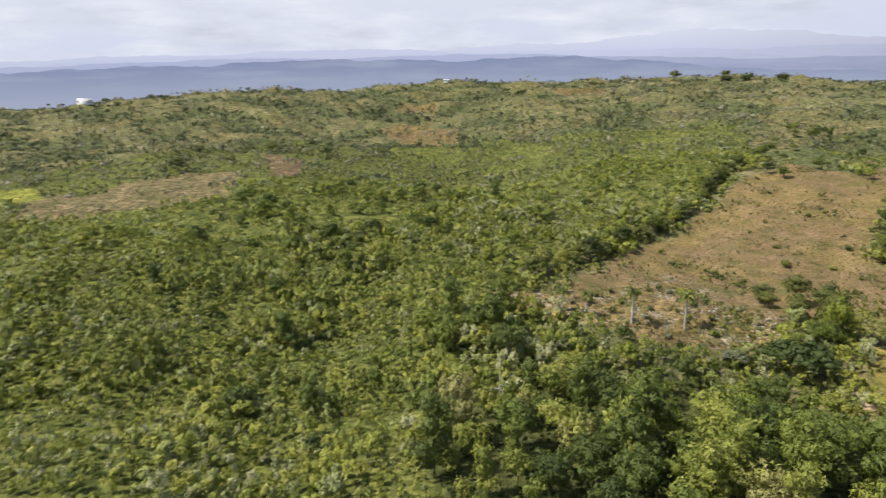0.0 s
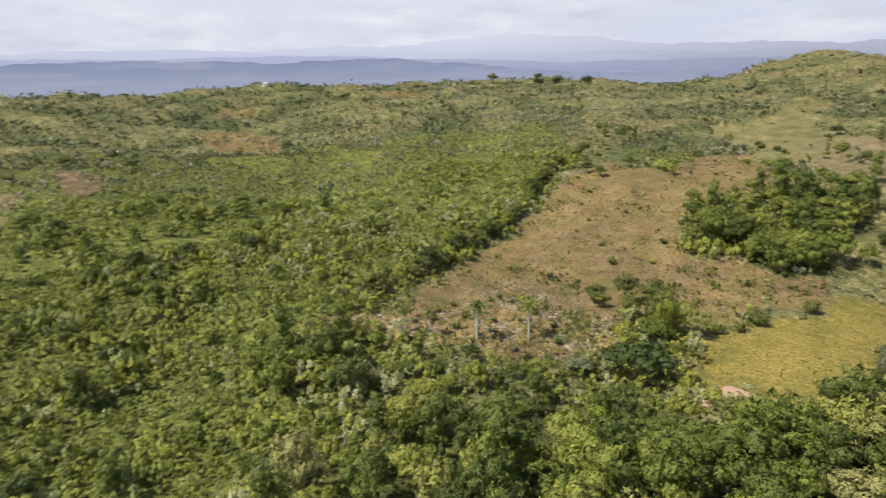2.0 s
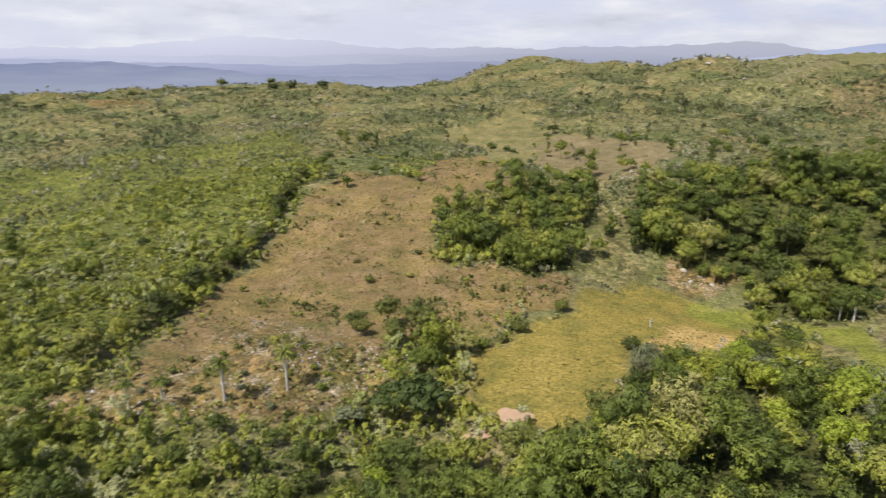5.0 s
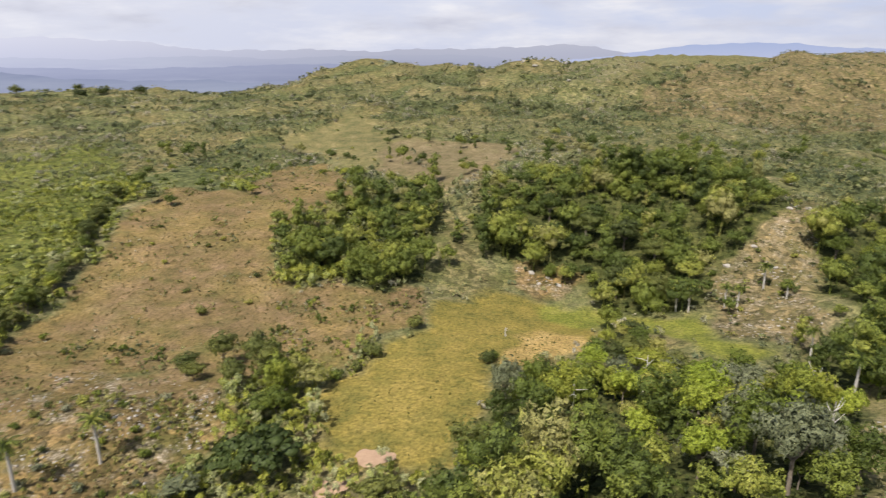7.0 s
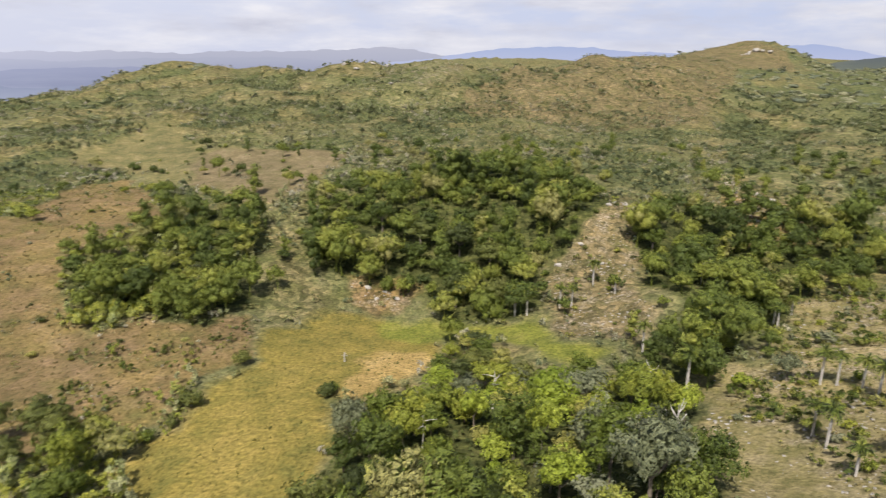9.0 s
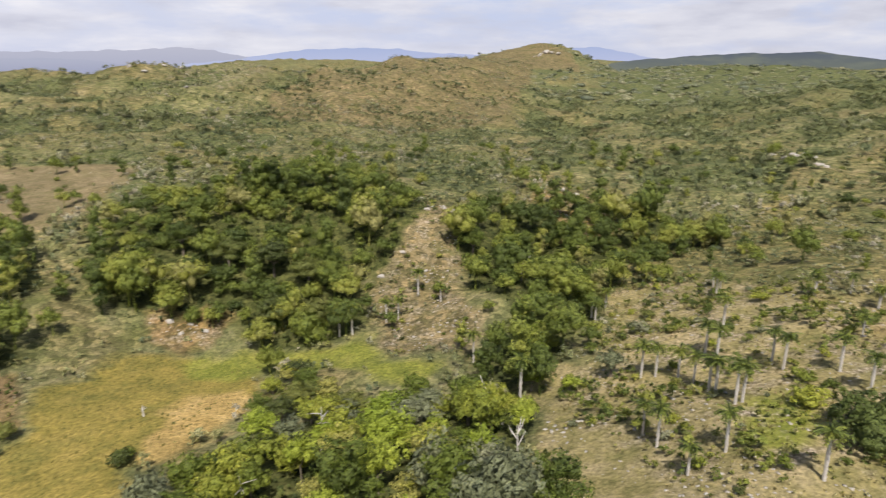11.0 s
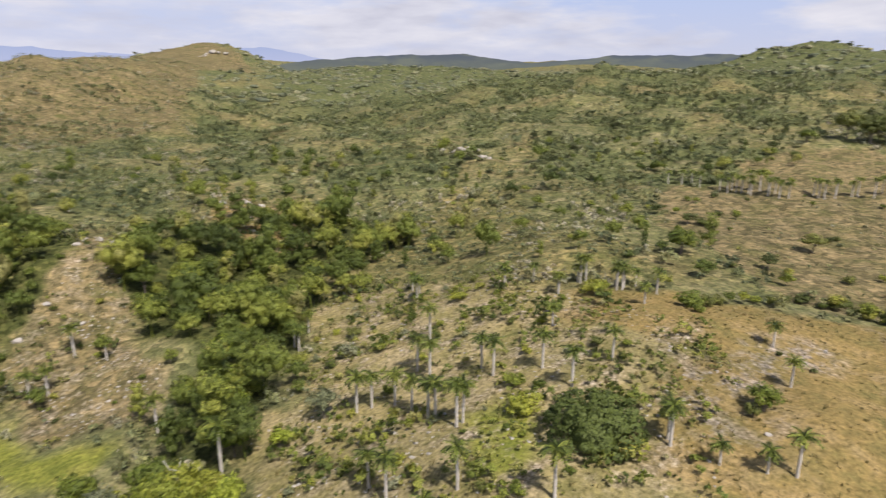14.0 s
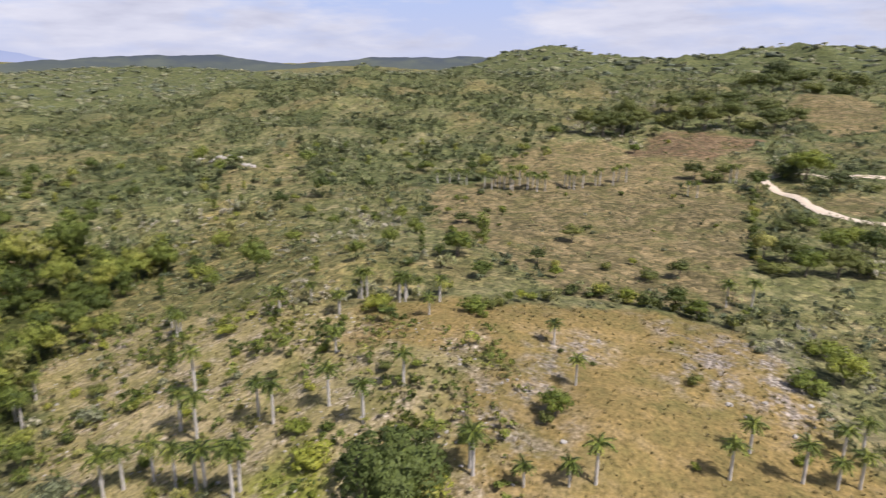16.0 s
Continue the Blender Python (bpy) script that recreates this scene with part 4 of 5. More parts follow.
for x, y in along(HEDGE_EAST, 3.2) + along(EAST_ROW, 5.0):
    plant(pick.choice(["bush", "dark_bush", "broad"]), x + pick.uniform(-1, 1), y + pick.uniform(-1, 1), pick.uniform(1.6, 2.6), 1.0)


def scatter(poly, step, seed, jitter=0.42):
    """Places about a step apart inside an outline."""
    r = np.random.RandomState(seed)
    (x0, y0), (x1, y1) = np.min(poly, 0), np.max(poly, 0)
    x, y = np.meshgrid(np.arange(x0, x1, step), np.arange(y0, y1, step))
    x, y = x.ravel() + r.uniform(-jitter, jitter, x.size) * step, y.ravel() + r.uniform(-jitter, jitter, y.size) * step
    keep = inside(poly, x, y, 1.0) > 0.5
    return list(zip(x[keep].tolist(), y[keep].tolist()))


# the woods: tree by tree where they are nearest to the flight, the rest joined further down
REST = []
for poly, step, seed in ((WOOD_NEAR, 6.9, 21), (WOOD_VALLEY, 7.0, 22), (WOOD_GULLY, 7.4, 23)):
    for x, y in scatter(poly, step, seed):
        if inside(SPUR, x, y, 1.0) > 0.5 or inside(MOUND, x, y, 1.0) > 0.3:
            continue
        if poly is not WOOD_NEAR or y < 132:
            REST.append((x, y))
            continue
        kind = pick.choices(["broad", "dark", "tall", "lime", "pale", "bush"], [40, 6, 12, 28, 8, 6] if x > -14 else [46, 28, 12, 5, 5, 4])[0]
        plant(kind, x, y, 2.7 + 4.1 * pick.random() ** 1.3, pick.uniform(0.9, 1.4) if y < 180 else pick.uniform(0.7, 1.0))
REST = [p for p in REST if inside(UNSEEN, p[0], p[1], 1.0) < 0.5]
SHRUB_SLOPE = [(-115, 60), (-100, 20), (-170, -10), (-300, 20), (-330, 130), (-250, 230), (-200, 170), (-165, 100), (-120, 105)]
# single bushes over the open land
for poly, step, seed in ((PASTURE, 21, 31), (FRONT_KNOLL, 7.6, 32), (PALM_KNOLL, 8.8, 33), (EAST_SLOPE, 22, 34), (UPLAND, 40, 35), (SPUR, 12, 36), (TOP_MEADOW, 24, 37), (RED_SLOPE, 22, 38)):
    for x, y in scatter(poly, step, seed, 0.5):
        if inside(TOP_MEADOW, x, y, 1.0) > 0.5 and poly is PALM_KNOLL:
            continue
        plant(pick.choice(["bush", "dark_bush", "pale_bush", "bush"]), x, y, pick.uniform(0.6, 1.9) * (1.3 if poly in (EAST_SLOPE, RED_SLOPE, UPLAND, WEST_CLEARING) else 1.0))


# ---- palms ----
def frond_shape(seed):
    """One arching feather leaf of unit length, along +x."""
    r = np.random.RandomState(seed)
    v, f = [], []
    n = 9
    for i in range(n):
        s = i / (n - 1)
        v.append((0.95 * s - 0.12 * s * s, 0, 0.42 * s - 0.85 * s * s))
    for i in range(n - 1):
        a, b = np.array(v[i]), np.array(v[i + 1])
        w = 0.30 * math.sin(math.pi * (0.12 + 0.86 * (i + 0.5) / n)) + 0.02
        for side in (1, -1):
            tip = (a + b) / 2 + np.array([0.09, side * w * r.uniform(0.85, 1.15), -0.07 - 0.10 * r.rand()])
            v.append(tuple(tip))
            f.append([i, i + 1, len(v) - 1])
        low = (a + b) / 2 + np.array([0, 0, -0.02])
        v.append(tuple(low))
        f.append([i, i + 1, len(v) - 1])
    return np.array(v), np.array(f)


FRONDS = [mesh_object("frond", *frond_shape(s), LEAF_PALM) for s in (1, 2, 3)]


def palm(h, seed):
    """A feather palm of height h: trunk, green shaft and a dozen fronds."""
    r = random.Random(seed)
    root = new("palm_tree")
    tagged(root, "slender pale-trunked royal palm with a green feathery crown", "palm tree", "palms on the hillsides")
    stem, rad, lean = h * 0.68, 0.14 + 0.011 * h, r.uniform(-0.02, 0.02) * h
    rings = [(lean * s * s, 0, -0.3 + (stem + 0.3) * s) for s in (0, 0.25, 0.5, 0.75, 1)]
    mesh_object("trunk", *tube(rings, [rad * 1.25, rad * 1.05, rad * 1.15, rad, rad * 0.8], 8), PALM_BARK, True, root)
    mesh_object("crownshaft", *tube([(lean, 0, stem), (lean, 0, stem + 0.35), (lean, 0, stem + 1.1)], [rad * 0.95, rad * 0.9, rad * 0.4], 8), PALM_SHAFT, True, root)
    count, size = 17, 1.45 + 0.125 * h
    for i in range(count):
        leaf = new("frond", FRONDS[i % 3].data)
        leaf.parent = root
        up = -r.uniform(10, 48) if i % 3 else -r.uniform(48, 76)
        leaf.matrix_basis = pose(lean, 0, stem + 0.9, 0, 0, i * 360 / count * 1.0 + r.uniform(-14, 14)) @ pose(0, 0, 0, 0, up + 22, 0) @ Matrix.Scale(size * r.uniform(0.85, 1.1), 4)
    return root


PALMS_FRONT = [-137.7, 111, 7.6, -123, 123.9, 13, -114.9, 135.8, 13.3, -131.9, 115.1, 7.9, -153.7, 99.7, 7.6, 37.3, 182.8, 15.3]
PALMS_KNOLL = [79.6, 134.9, 8.9, 90.1, 132.7, 7.4, 49, 135.5, 9, 43.6, 145, 9.5, 44.7, 150.2, 8, 41, 134.7, 6.1, 53.2, 121.8, 10.1, 73.5, 114.4, 8.5, 60.9, 171.6, 9.7, 63.2, 169.7, 9, 65.3, 165.3, 8.4, 63.7, 159.1, 9, 63.1, 154.4, 9, 62.4, 152, 9.8, 61.6, 146.4, 10.2, 62.9, 146.1, 9.6, 83, 143.3, 8.9, 77.1, 170.5, 9.9, 87.6, 176.5, 10.9, 75.1, 165.1, 10.6, 79.9, 155.5, 9.5, 78.4, 151.4, 9]
PALMS_BACK = [119.9, 162.7, 6.2, 129.1, 161.9, 8.7, 129.2, 160.4, 8.9, 130.3, 152.3, 8.2, 131.4, 151.3, 8.2, 117.2, 177.3, 8.1, 101.1, 152.6, 5.3, 77.5, 215.5, 7.7, 76.1, 211.6, 8.1, 85.4, 220, 7.5, 113, 237.9, 6.9, 113.4, 234.6, 6.8, 133.3, 143.2, 7.5, 111.6, 203.8, 8.8, 124.7, 173.4, 5.5, 133.7, 152, 5.1, 136.3, 150.1, 4.7, 129.3, 162.8, 5.1, 132.2, 153.6, 5.5, 121.3, 140.9, 4.7, 120.6, 163.3, 5.6, 117.5, 177.4, 5.7, 119.4, 213.1, 6.3, 115.7, 206.7, 6.9]
PALMS_SPUR = [38.5, 257.1, 11.2, 13.2, 244.1, 13.1, 9.7, 246, 12.3, 24.3, 245.9, 9.3, 28.2, 246, 8.6, 37.9, 210.2, 10.6, 43, 248.1, 6.6, 68.7, 268, 4.5]
PALMS_MEADOW = [88.1, 80.7, 6.9, 96.8, 77.6, 5.9, 92.5, 70.8, 7.9, 78.1, 98.1, 7.6, 104.6, 105.7, 6.1, 120.5, 113, 5.6, 74.7, 115.3, 7.3, 94, 66.1, 5.3, 95.9, 62.9, 6.6, 106.6, 60.6, 7, 103.3, 63.9, 6, 73.8, 107.2, 3.6, 76.1, 101.4, 4]
PALMS_EAST = [289, 200, 8, 288, 191, 8.7, 289, 175, 9.4, 287, 169, 10.1, 292, 166, 10.8, 288, 161, 8.5, 285, 156, 9.2, 299, 144, 9.9, 300, 138, 10.6, 306, 133, 8.3, 288, 153, 9, 292, 178, 9.7, 320, 72, 10.4, 295, 88, 8.1, 170, 73, 8.8, 307, 125, 11, 314, 120, 10]
PALMS_RIDGE = [-712, 512, 13, -700, 528, 12, -678, 552, 13, -672, 560, 14, -650, 580, 12, -640, 600, 13, -622, 610, 12]
for k, row in enumerate((PALMS_RIDGE, PALMS_FRONT, PALMS_KNOLL, PALMS_BACK, PALMS_SPUR, PALMS_MEADOW, PALMS_EAST)):
    for i, (x, y, h) in enumerate(triples(row)):
        palm(h, 100 * k + i).matrix_basis = pose(x, y, float(height(x, y)), 0, 0, 57 * i)
for i, (x, y, h) in enumerate(triples(PALMS_EAST)):
    x, y = x + 3.5 * math.sin(i * 2.1), y + 4.5 + 2 * math.cos(i * 1.3)
    palm(h * 0.92, 700 + i).matrix_basis = pose(x, y, float(height(x, y)), 0, 0, 71 * i)
for f in FRONDS:
    bpy.data.objects.remove(f)


# ---- growth that nobody could count ----
def many(name, shapes, spots, size, material, label, category, seed, tall=(0.8, 1.2), skew=1.6, sink=0.05):
    """One joined mesh of many plants: each takes one of the shapes, turned and scaled."""
    r = np.random.RandomState(seed)
    spots = np.asarray(spots, float)
    which = r.randint(0, len(shapes), len(spots))
    v, f, way, tone, at = [], [], [], [], 0
    z = height(spots[:, 0], spots[:, 1])
    for k, (sv, sf, *sn) in enumerate(shapes):
        mine = which == k
        c = int(mine.sum())
        if not c:
            continue
        t = r.uniform(0, 6.283, c)[:, None]
        s = (size[0] + (size[1] - size[0]) * r.rand(c) ** skew)[:, None]
        s = s * (0.7 + 0.6 * drifts(spots[mine, 0], spots[mine, 1], 0.6))[:, None]
        h = s * r.uniform(*tall, c)[:, None]
        x = (sv[:, 0] * np.cos(t) - sv[:, 1] * np.sin(t)) * s + spots[mine, 0][:, None]
        y = (sv[:, 0] * np.sin(t) + sv[:, 1] * np.cos(t)) * s + spots[mine, 1][:, None]
        q = sv[:, 2] * h + z[mine][:, None] - sink * s
        v.append(np.stack([x, y, q], 2).reshape(-1, 3))
        if sn:
            sn = sn[0]
            way.append(np.stack([sn[:, 0] * np.cos(t) - sn[:, 1] * np.sin(t), sn[:, 0] * np.sin(t) + sn[:, 1] * np.cos(t), sn[:, 2] + 0 * t], 2).reshape(-1, 3))
        tone.append(np.repeat(r.rand(c), len(sv)))
        f.append((sf[None] + (np.arange(c) * len(sv))[:, None, None] + at).reshape(-1, 3))
        at += c * len(sv)
    ob = mesh_object(name, np.concatenate(v), np.concatenate(f), material, facing=np.concatenate(way) if way else None)
    ob.data.attributes.new("tone", "FLOAT", "POINT").data.foreach_set("value", np.concatenate(tone).astype(np.float32))
    return tagged(ob, label, category, kind="stuff")


def shrub_shape(count, size, seed, lobes=3, core=True, rough=0.3):
    r = np.random.RandomState(seed)
    lb = []
    for i in range(lobes):
        t = i * 2.4 + r.uniform(0, 1)
        q = 0.0 if lobes == 1 else r.uniform(0.25, 0.5)
        lb.append((q * np.cos(t), q * np.sin(t), r.uniform(0.5, 0.85), r.uniform(0.45, 0.65), r.uniform(0.42, 0.6)))
    lv, lf, ln = leaves(lb, count, size, r, 0.35, rough, max(1, count // (9 * lobes)))
    if not core:
        return lv, lf, ln
    cv, cf = ball(1, seed, 0.12)
    way = cv / np.linalg.norm(cv, axis=1)[:, None]
    cv = cv * np.array([0.72, 0.72, 0.6]) + np.array([0, 0, 0.5])
    return np.concatenate([lv, cv]), np.concatenate([lf, cf + len(lv)]), np.concatenate([ln, way])


def field(r0, r1, a0, a1, step, seed, avoid, thin=None, spread=1.0, folds=None):
    """Places about a step apart between two distances and two headings, away from some outlines."""
    r = np.random.RandomState(seed)
    x, y = np.meshgrid(np.arange(-r1, r1, step), np.arange(-r1, r1, step))
    x, y = x.ravel() + r.uniform(-0.48, 0.48, x.size) * step, y.ravel() + r.uniform(-0.48, 0.48, y.size) * step
    d, a = np.hypot(x, y), np.degrees(np.arctan2(-x, y))
    keep = (d > r0) & (d < r1) & (a > a0) & (a < a1)
    x, y = x[keep] - 15, y[keep] + 60
    ok = np.ones(len(x), bool)
    for p in avoid:
        ok &= inside(p, x, y, 2.0) < 0.5
    # what the flight never looks at stays bare
    ok &= inside(UNSEEN, x, y, 1.0) < 0.5
    ok &= (np.degrees(np.arctan2(-x, y)) < 102) | (x > 0)
    ok &= (np.degrees(np.arctan2(-(x + 4), y - 90)) > -107) | (x < 0)
    if thin is not None:
        ok &= r.rand(len(x)) < np.clip(thin + 1.9 * (drifts(x, y, spread) - 0.5), 0.06, 1)
    x, y = x[ok], y[ok]
    if folds is not None:
        # denser in the folds than on the ridges
        w = smooth(0.40, 0.72, woody(x, y))
        some = r.rand(len(x)) < folds[0] + (folds[1] - folds[0]) * w
        x, y = x[some], y[some]
    return np.stack([x, y], 1)


WOODS = [WOOD_NEAR, WOOD_VALLEY, WOOD_GULLY]
NEAR_SHRUB = [shrub_shape(66, 0.26, s, 4, False, 0.5) for s in range(7)]
MID_SHRUB = [shrub_shape(24, 0.40, s, 3, False) for s in range(7)]
SCRUB = [shrub_shape(26, 0.38, s + 10, 3, False) for s in range(7)]
LOW_SCRUB = [shrub_shape(15, 0.48, s + 15, 2, False) for s in range(7)]
FAR_WOOD = [shrub_shape(9, 0.46, s + 60, 2, True) for s in range(5)]
FAR_CLUMP = [shrub_shape(12, 0.5, s + 20, 2, False) for s in range(6)]
UNDER = [shrub_shape(15, 0.42, s + 30, 1, False) for s in range(4)]
WOOD_TREES = [join_shapes([crown_shape(k, 520, 0.108, 200 + i, 1), trunk_shape(1.2, 0.045, 0.4, i, 2)]) for i, k in enumerate(("broad", "broad", "tall", "broad", "bush"))]
HILL_TREES = [shrub_shape(84, 0.28, s + 40, 5, False, 0.4) for s in range(7)]
FOOT = [(-150, 92), (-128, 108), (-104, 118), (-92, 128), (-80, 128), (-76, 112), (-92, 96), (-128, 66), (-165, 60)]
many("slope_trees", WOOD_TREES, scatter(FOOT, 8.2, 27, 0.55), (2.0, 5.0), LEAF_WOOD, "green trees crowding the foot of the slope", "trees", 27, (0.8, 1.2), 1.3)
dark_side = [p for p in REST if (p[0] < -18 and p[1] < 132) or inside(WOOD_GULLY, p[0], p[1], 1.0) > 0.5]
REST = [p for p in REST if p not in dark_side]
many("dark_woodland", WOOD_TREES, dark_side, (2.6, 6.4), LEAF_CLUMP, "dark close trees at the foot of the slope and in the gully", "woods", 13, (0.85, 1.4), 1.2)
margin = field(120, 430, -75, 40, 13, 20, [BASIN, MOUND, GLADE, PALM_KNOLL, TOP_MEADOW, EAST_SLOPE, FRONT_FOOT, PASTURE] + WOODS, 0.35, 0.5)
many("scattered_trees", WOOD_TREES, margin, (1.6, 4.8), LEAF_CLUMP, "single trees scattered between the fields and the woods", "trees", 26, (0.8, 1.3), 1.4)
many("woodland", WOOD_TREES, REST, (2.4, 6.4), LEAF_CLUMP, "close green trees filling the valley and the slope", "woods", 12, (0.85, 1.35), 1.2)
many("plantation_shrubs", NEAR_SHRUB, field(40, 235, 24, 140, 2.8, 1, OPEN + WOODS), (1.3, 3.5), LEAF_PLANTATION, "dense young green shrubs covering the slope", "shrubs", 1, (0.8, 1.4), 1.6, 0.12)
many("plantation_shrubs", MID_SHRUB, field(235, 370, 22, 115, 3.2, 2, OPEN + WOODS, 1.1), (1.5, 3.6), LEAF_PLANTATION, "green shrubs thinning out up the far slope", "shrubs", 2, (0.7, 1.2), 1.6, 0.18)
many("hill_scrub", SCRUB, field(60, 330, -125, 24, 3.5, 3, OPEN + WOODS + [GREEN_KNOLL], 0.85), (0.7, 3.4), LEAF_SCRUB_HAZE, "olive scrub and low trees between the fields", "scrub", 3, (0.8, 1.3), 2.0)
many("hill_scrub", LOW_SCRUB, field(330, 600, -27, 22, 3.1, 4, OPEN + WOODS, folds=(0.5, 1.0)), (0.8, 2.9), LEAF_SCRUB_HAZE, "olive scrub on the slopes behind the valley", "scrub", 4, (0.7, 1.2), 2.2, 0.28)
many("hill_scrub", LOW_SCRUB, field(600, 880, -27, 22, 4.4, 15, OPEN + WOODS + [BROWN_HILL], folds=(0.45, 1.0)), (1.0, 3.2), LEAF_SCRUB_HAZE, "olive scrub over the dry hills", "scrub", 15, (0.6, 1.0), 2.2, 0.28)
many("pasture_grove", WOOD_TREES, scatter(CLUMP, 6.4, 24, 0.55), (2.8, 6.2), LEAF_CLUMP, "dark clump of trees standing in the pasture", "trees", 24, (0.85, 1.4), 1.0)
many("slope_trees", WOOD_TREES, scatter(SHRUB_SLOPE, 17, 25, 0.6), (2.2, 5.0), LEAF_CLUMP, "darker trees standing over the young shrubs", "trees", 25, (0.75, 1.1), 1.2)
groves = field(270, 800, -105, 24, 8.6, 16, OPEN + WOODS, folds=(0.10, 0.55))
many("hill_groves", HILL_TREES, groves, (1.8, 5.2), LEAF_GROVE_HAZE, "darker groves of trees in the folds of the hills", "woods", 16, (0.8, 1.15), 1.6, 0.22)
many("hill_scrub", LOW_SCRUB, scatter(BROWN_HILL, 5.9, 17, 0.6), (0.8, 3.2), LEAF_SCRUB_HAZE, "thin scrub over the brown hill", "scrub", 17, (0.6, 1.0), 2.0, 0.28)
many("valley_woods", LOW_SCRUB, field(330, 1050, -76, -27, 5.4, 14, OPEN + WOODS + [BROWN_HILL], folds=(0.4, 1.0)), (1.6, 5.4), LEAF_GROVE_HAZE, "green woods along the valley floor", "woods", 14, (0.6, 1.0), 1.8, 0.28)
many("hill_scrub", LOW_SCRUB, field(330, 850, -112, -76, 5.0, 18, OPEN + WOODS, folds=(0.5, 1.0)), (1.3, 4.6), LEAF_SCRUB_HAZE, "mixed trees and scrub along the valley", "scrub", 18, (0.6, 1.0), 2.0, 0.28)
many("hill_scrub", LOW_SCRUB, field(370, 540, 22, 110, 3.7, 28, OPEN + WOODS, folds=(0.75, 1.0)), (1.1, 3.4), LEAF_SCRUB_HAZE, "grey-green scrub under the western ridge", "scrub", 28, (0.7, 1.1), 1.9, 0.26)
many("hill_scrub", FAR_CLUMP, field(540, 1250, 22, 105, 6.4, 5, OPEN, folds=(0.7, 1.0)), (1.6, 4.6), LEAF_SCRUB_HAZE, "mixed scrub over the western ridge", "scrub", 5, (0.6, 1.0), 2.0, 0.3)
many("ridge_woods", MID_SHRUB, field(480, 1250, 22, 105, 11.5, 19, OPEN, folds=(0.12, 0.9)), (2.2, 6.0), LEAF_GROVE_HAZE, "green woods scattered over the western ridge", "woods", 19, (0.7, 1.1), 1.7, 0.28)
many("far_woods", FAR_WOOD, field(850, 2300, -112, 22, 20, 6, [BROWN_PEAK, BROWN_HILL], folds=(0.6, 1.0)), (5.5, 12.0), LEAF_FAR_HAZE, "far woods on rolling hills", "woods", 6, (0.4, 0.65), 1.6, 0.3)
many("undergrowth", UNDER, [p for q, s, k in ((WOOD_NEAR, 2.8, 51), (WOOD_VALLEY, 3.6, 52), (WOOD_GULLY, 3.4, 53), (CLUMP, 3.4, 54)) for p in scatter(q, s, k)], (0.8, 1.8), LEAF_UNDER_SHADE, "leafy undergrowth between the trees, coloured dark for shade", "undergrowth", 7)


def thicket(polys, step, seed, share, size, label, shapes, material=LEAF_SCRUB_HAZE):
    """Low growth in drifts over open land."""
    p = np.array([q for i, o in enumerate(polys) for q in scatter(o, step, seed + i, 0.6)])
    r = np.random.RandomState(seed)
    p = p[r.rand(len(p)) < np.clip(share + 1.2 * (drifts(p[:, 0], p[:, 1], 0.35) - 0.5), 0.03, 1)]
    many("low_thicket", shapes, p, size, material, label, "weeds", seed, (0.6, 1.0), 2.2)


thicket([PALM_KNOLL, FRONT_KNOLL, FRONT_SLOPE], 1.9, 301, 0.62, (0.4, 1.7), "low green bushes and weeds among the stones", UNDER, LEAF_WEED)
thicket([GREEN_KNOLL], 2.9, 311, 0.72, (0.6, 3.0), "green and silvery bushes on the grassy knoll", SCRUB)
thicket([EAST_SLOPE, RED_SLOPE], 4.2, 321, 0.22, (0.5, 2.0), "sparse low bushes on the dry slopes", UNDER)
thicket([WEST_CLEARING, RIDGE_TOP, RIDGE_SLOPE, RIDGE_FOOT, RED_BANK], 9.0, 381, 0.42, (1.2, 4.6), "bushes and small trees dotted over the western clearings", SCRUB)
thicket([UPLAND], 11.0, 391, 0.3, (0.8, 3.4), "few bushes on the grassy upland", SCRUB)
RIM = [(-100, 185), (-86, 182), (-71, 217), (-70, 250), (-90, 240), (-108, 232), (-110, 205)]
thicket([RIM], 4.6, 341, 0.55, (1.0, 3.2), "green bushes along the meadow's edge", NEAR_SHRUB, LEAF_WOOD)
thicket([PASTURE, FIELD_GAP, SPUR], 2.4, 331, 0.4, (0.35, 1.4), "weeds scattered through the dry pasture", UNDER)
thicket([PALM_KNOLL], 3.8, 351, 0.62, (0.9, 3.2), "leafy bushes growing between the palms", NEAR_SHRUB, LEAF_CLUMP)
thicket([PASTURE, FIELD_GAP], 5.6, 361, 0.28, (0.6, 2.4), "leafy bushes scattered over the pasture", NEAR_SHRUB, LEAF_CLUMP)
thicket([SPUR], 5.0, 371, 0.42, (0.7, 2.6), "bushes on the bare spur and the upper field", NEAR_SHRUB, LEAF_CLUMP)

# ---- grass tufts and stones ----
def tuft_shape(seed, blades=7):
    r = np.random.RandomState(seed)
    v, f = [], []
    for i in range(blades):
        t, q = r.uniform(0, 6.283), r.uniform(0.1, 0.7)
        c = np.array([np.cos(t) * q, np.sin(t) * q, 0])
        e = np.array([-np.sin(t), np.cos(t), 0]) * 0.22
        tip = c * 1.5 + np.array([0, 0, r.uniform(0.5, 1.0)])
        f.append([len(v), len(v) + 1, len(v) + 2])
        v += [c - e, c + e, tip]
    return np.array(v), np.array(f)


TUFTS = [tuft_shape(s) for s in range(4)]
STONES = []
for s in range(5):
    sv, sf = ball(1, 40 + s, 0.18)
    STONES.append((sv * np.array([1, 0.75, 0.5]), sf, sv))


def spots_in(polys, step, seed):
    return [p for i, q in enumerate(polys) for p in scatter(q, step, seed + i, 0.6)]


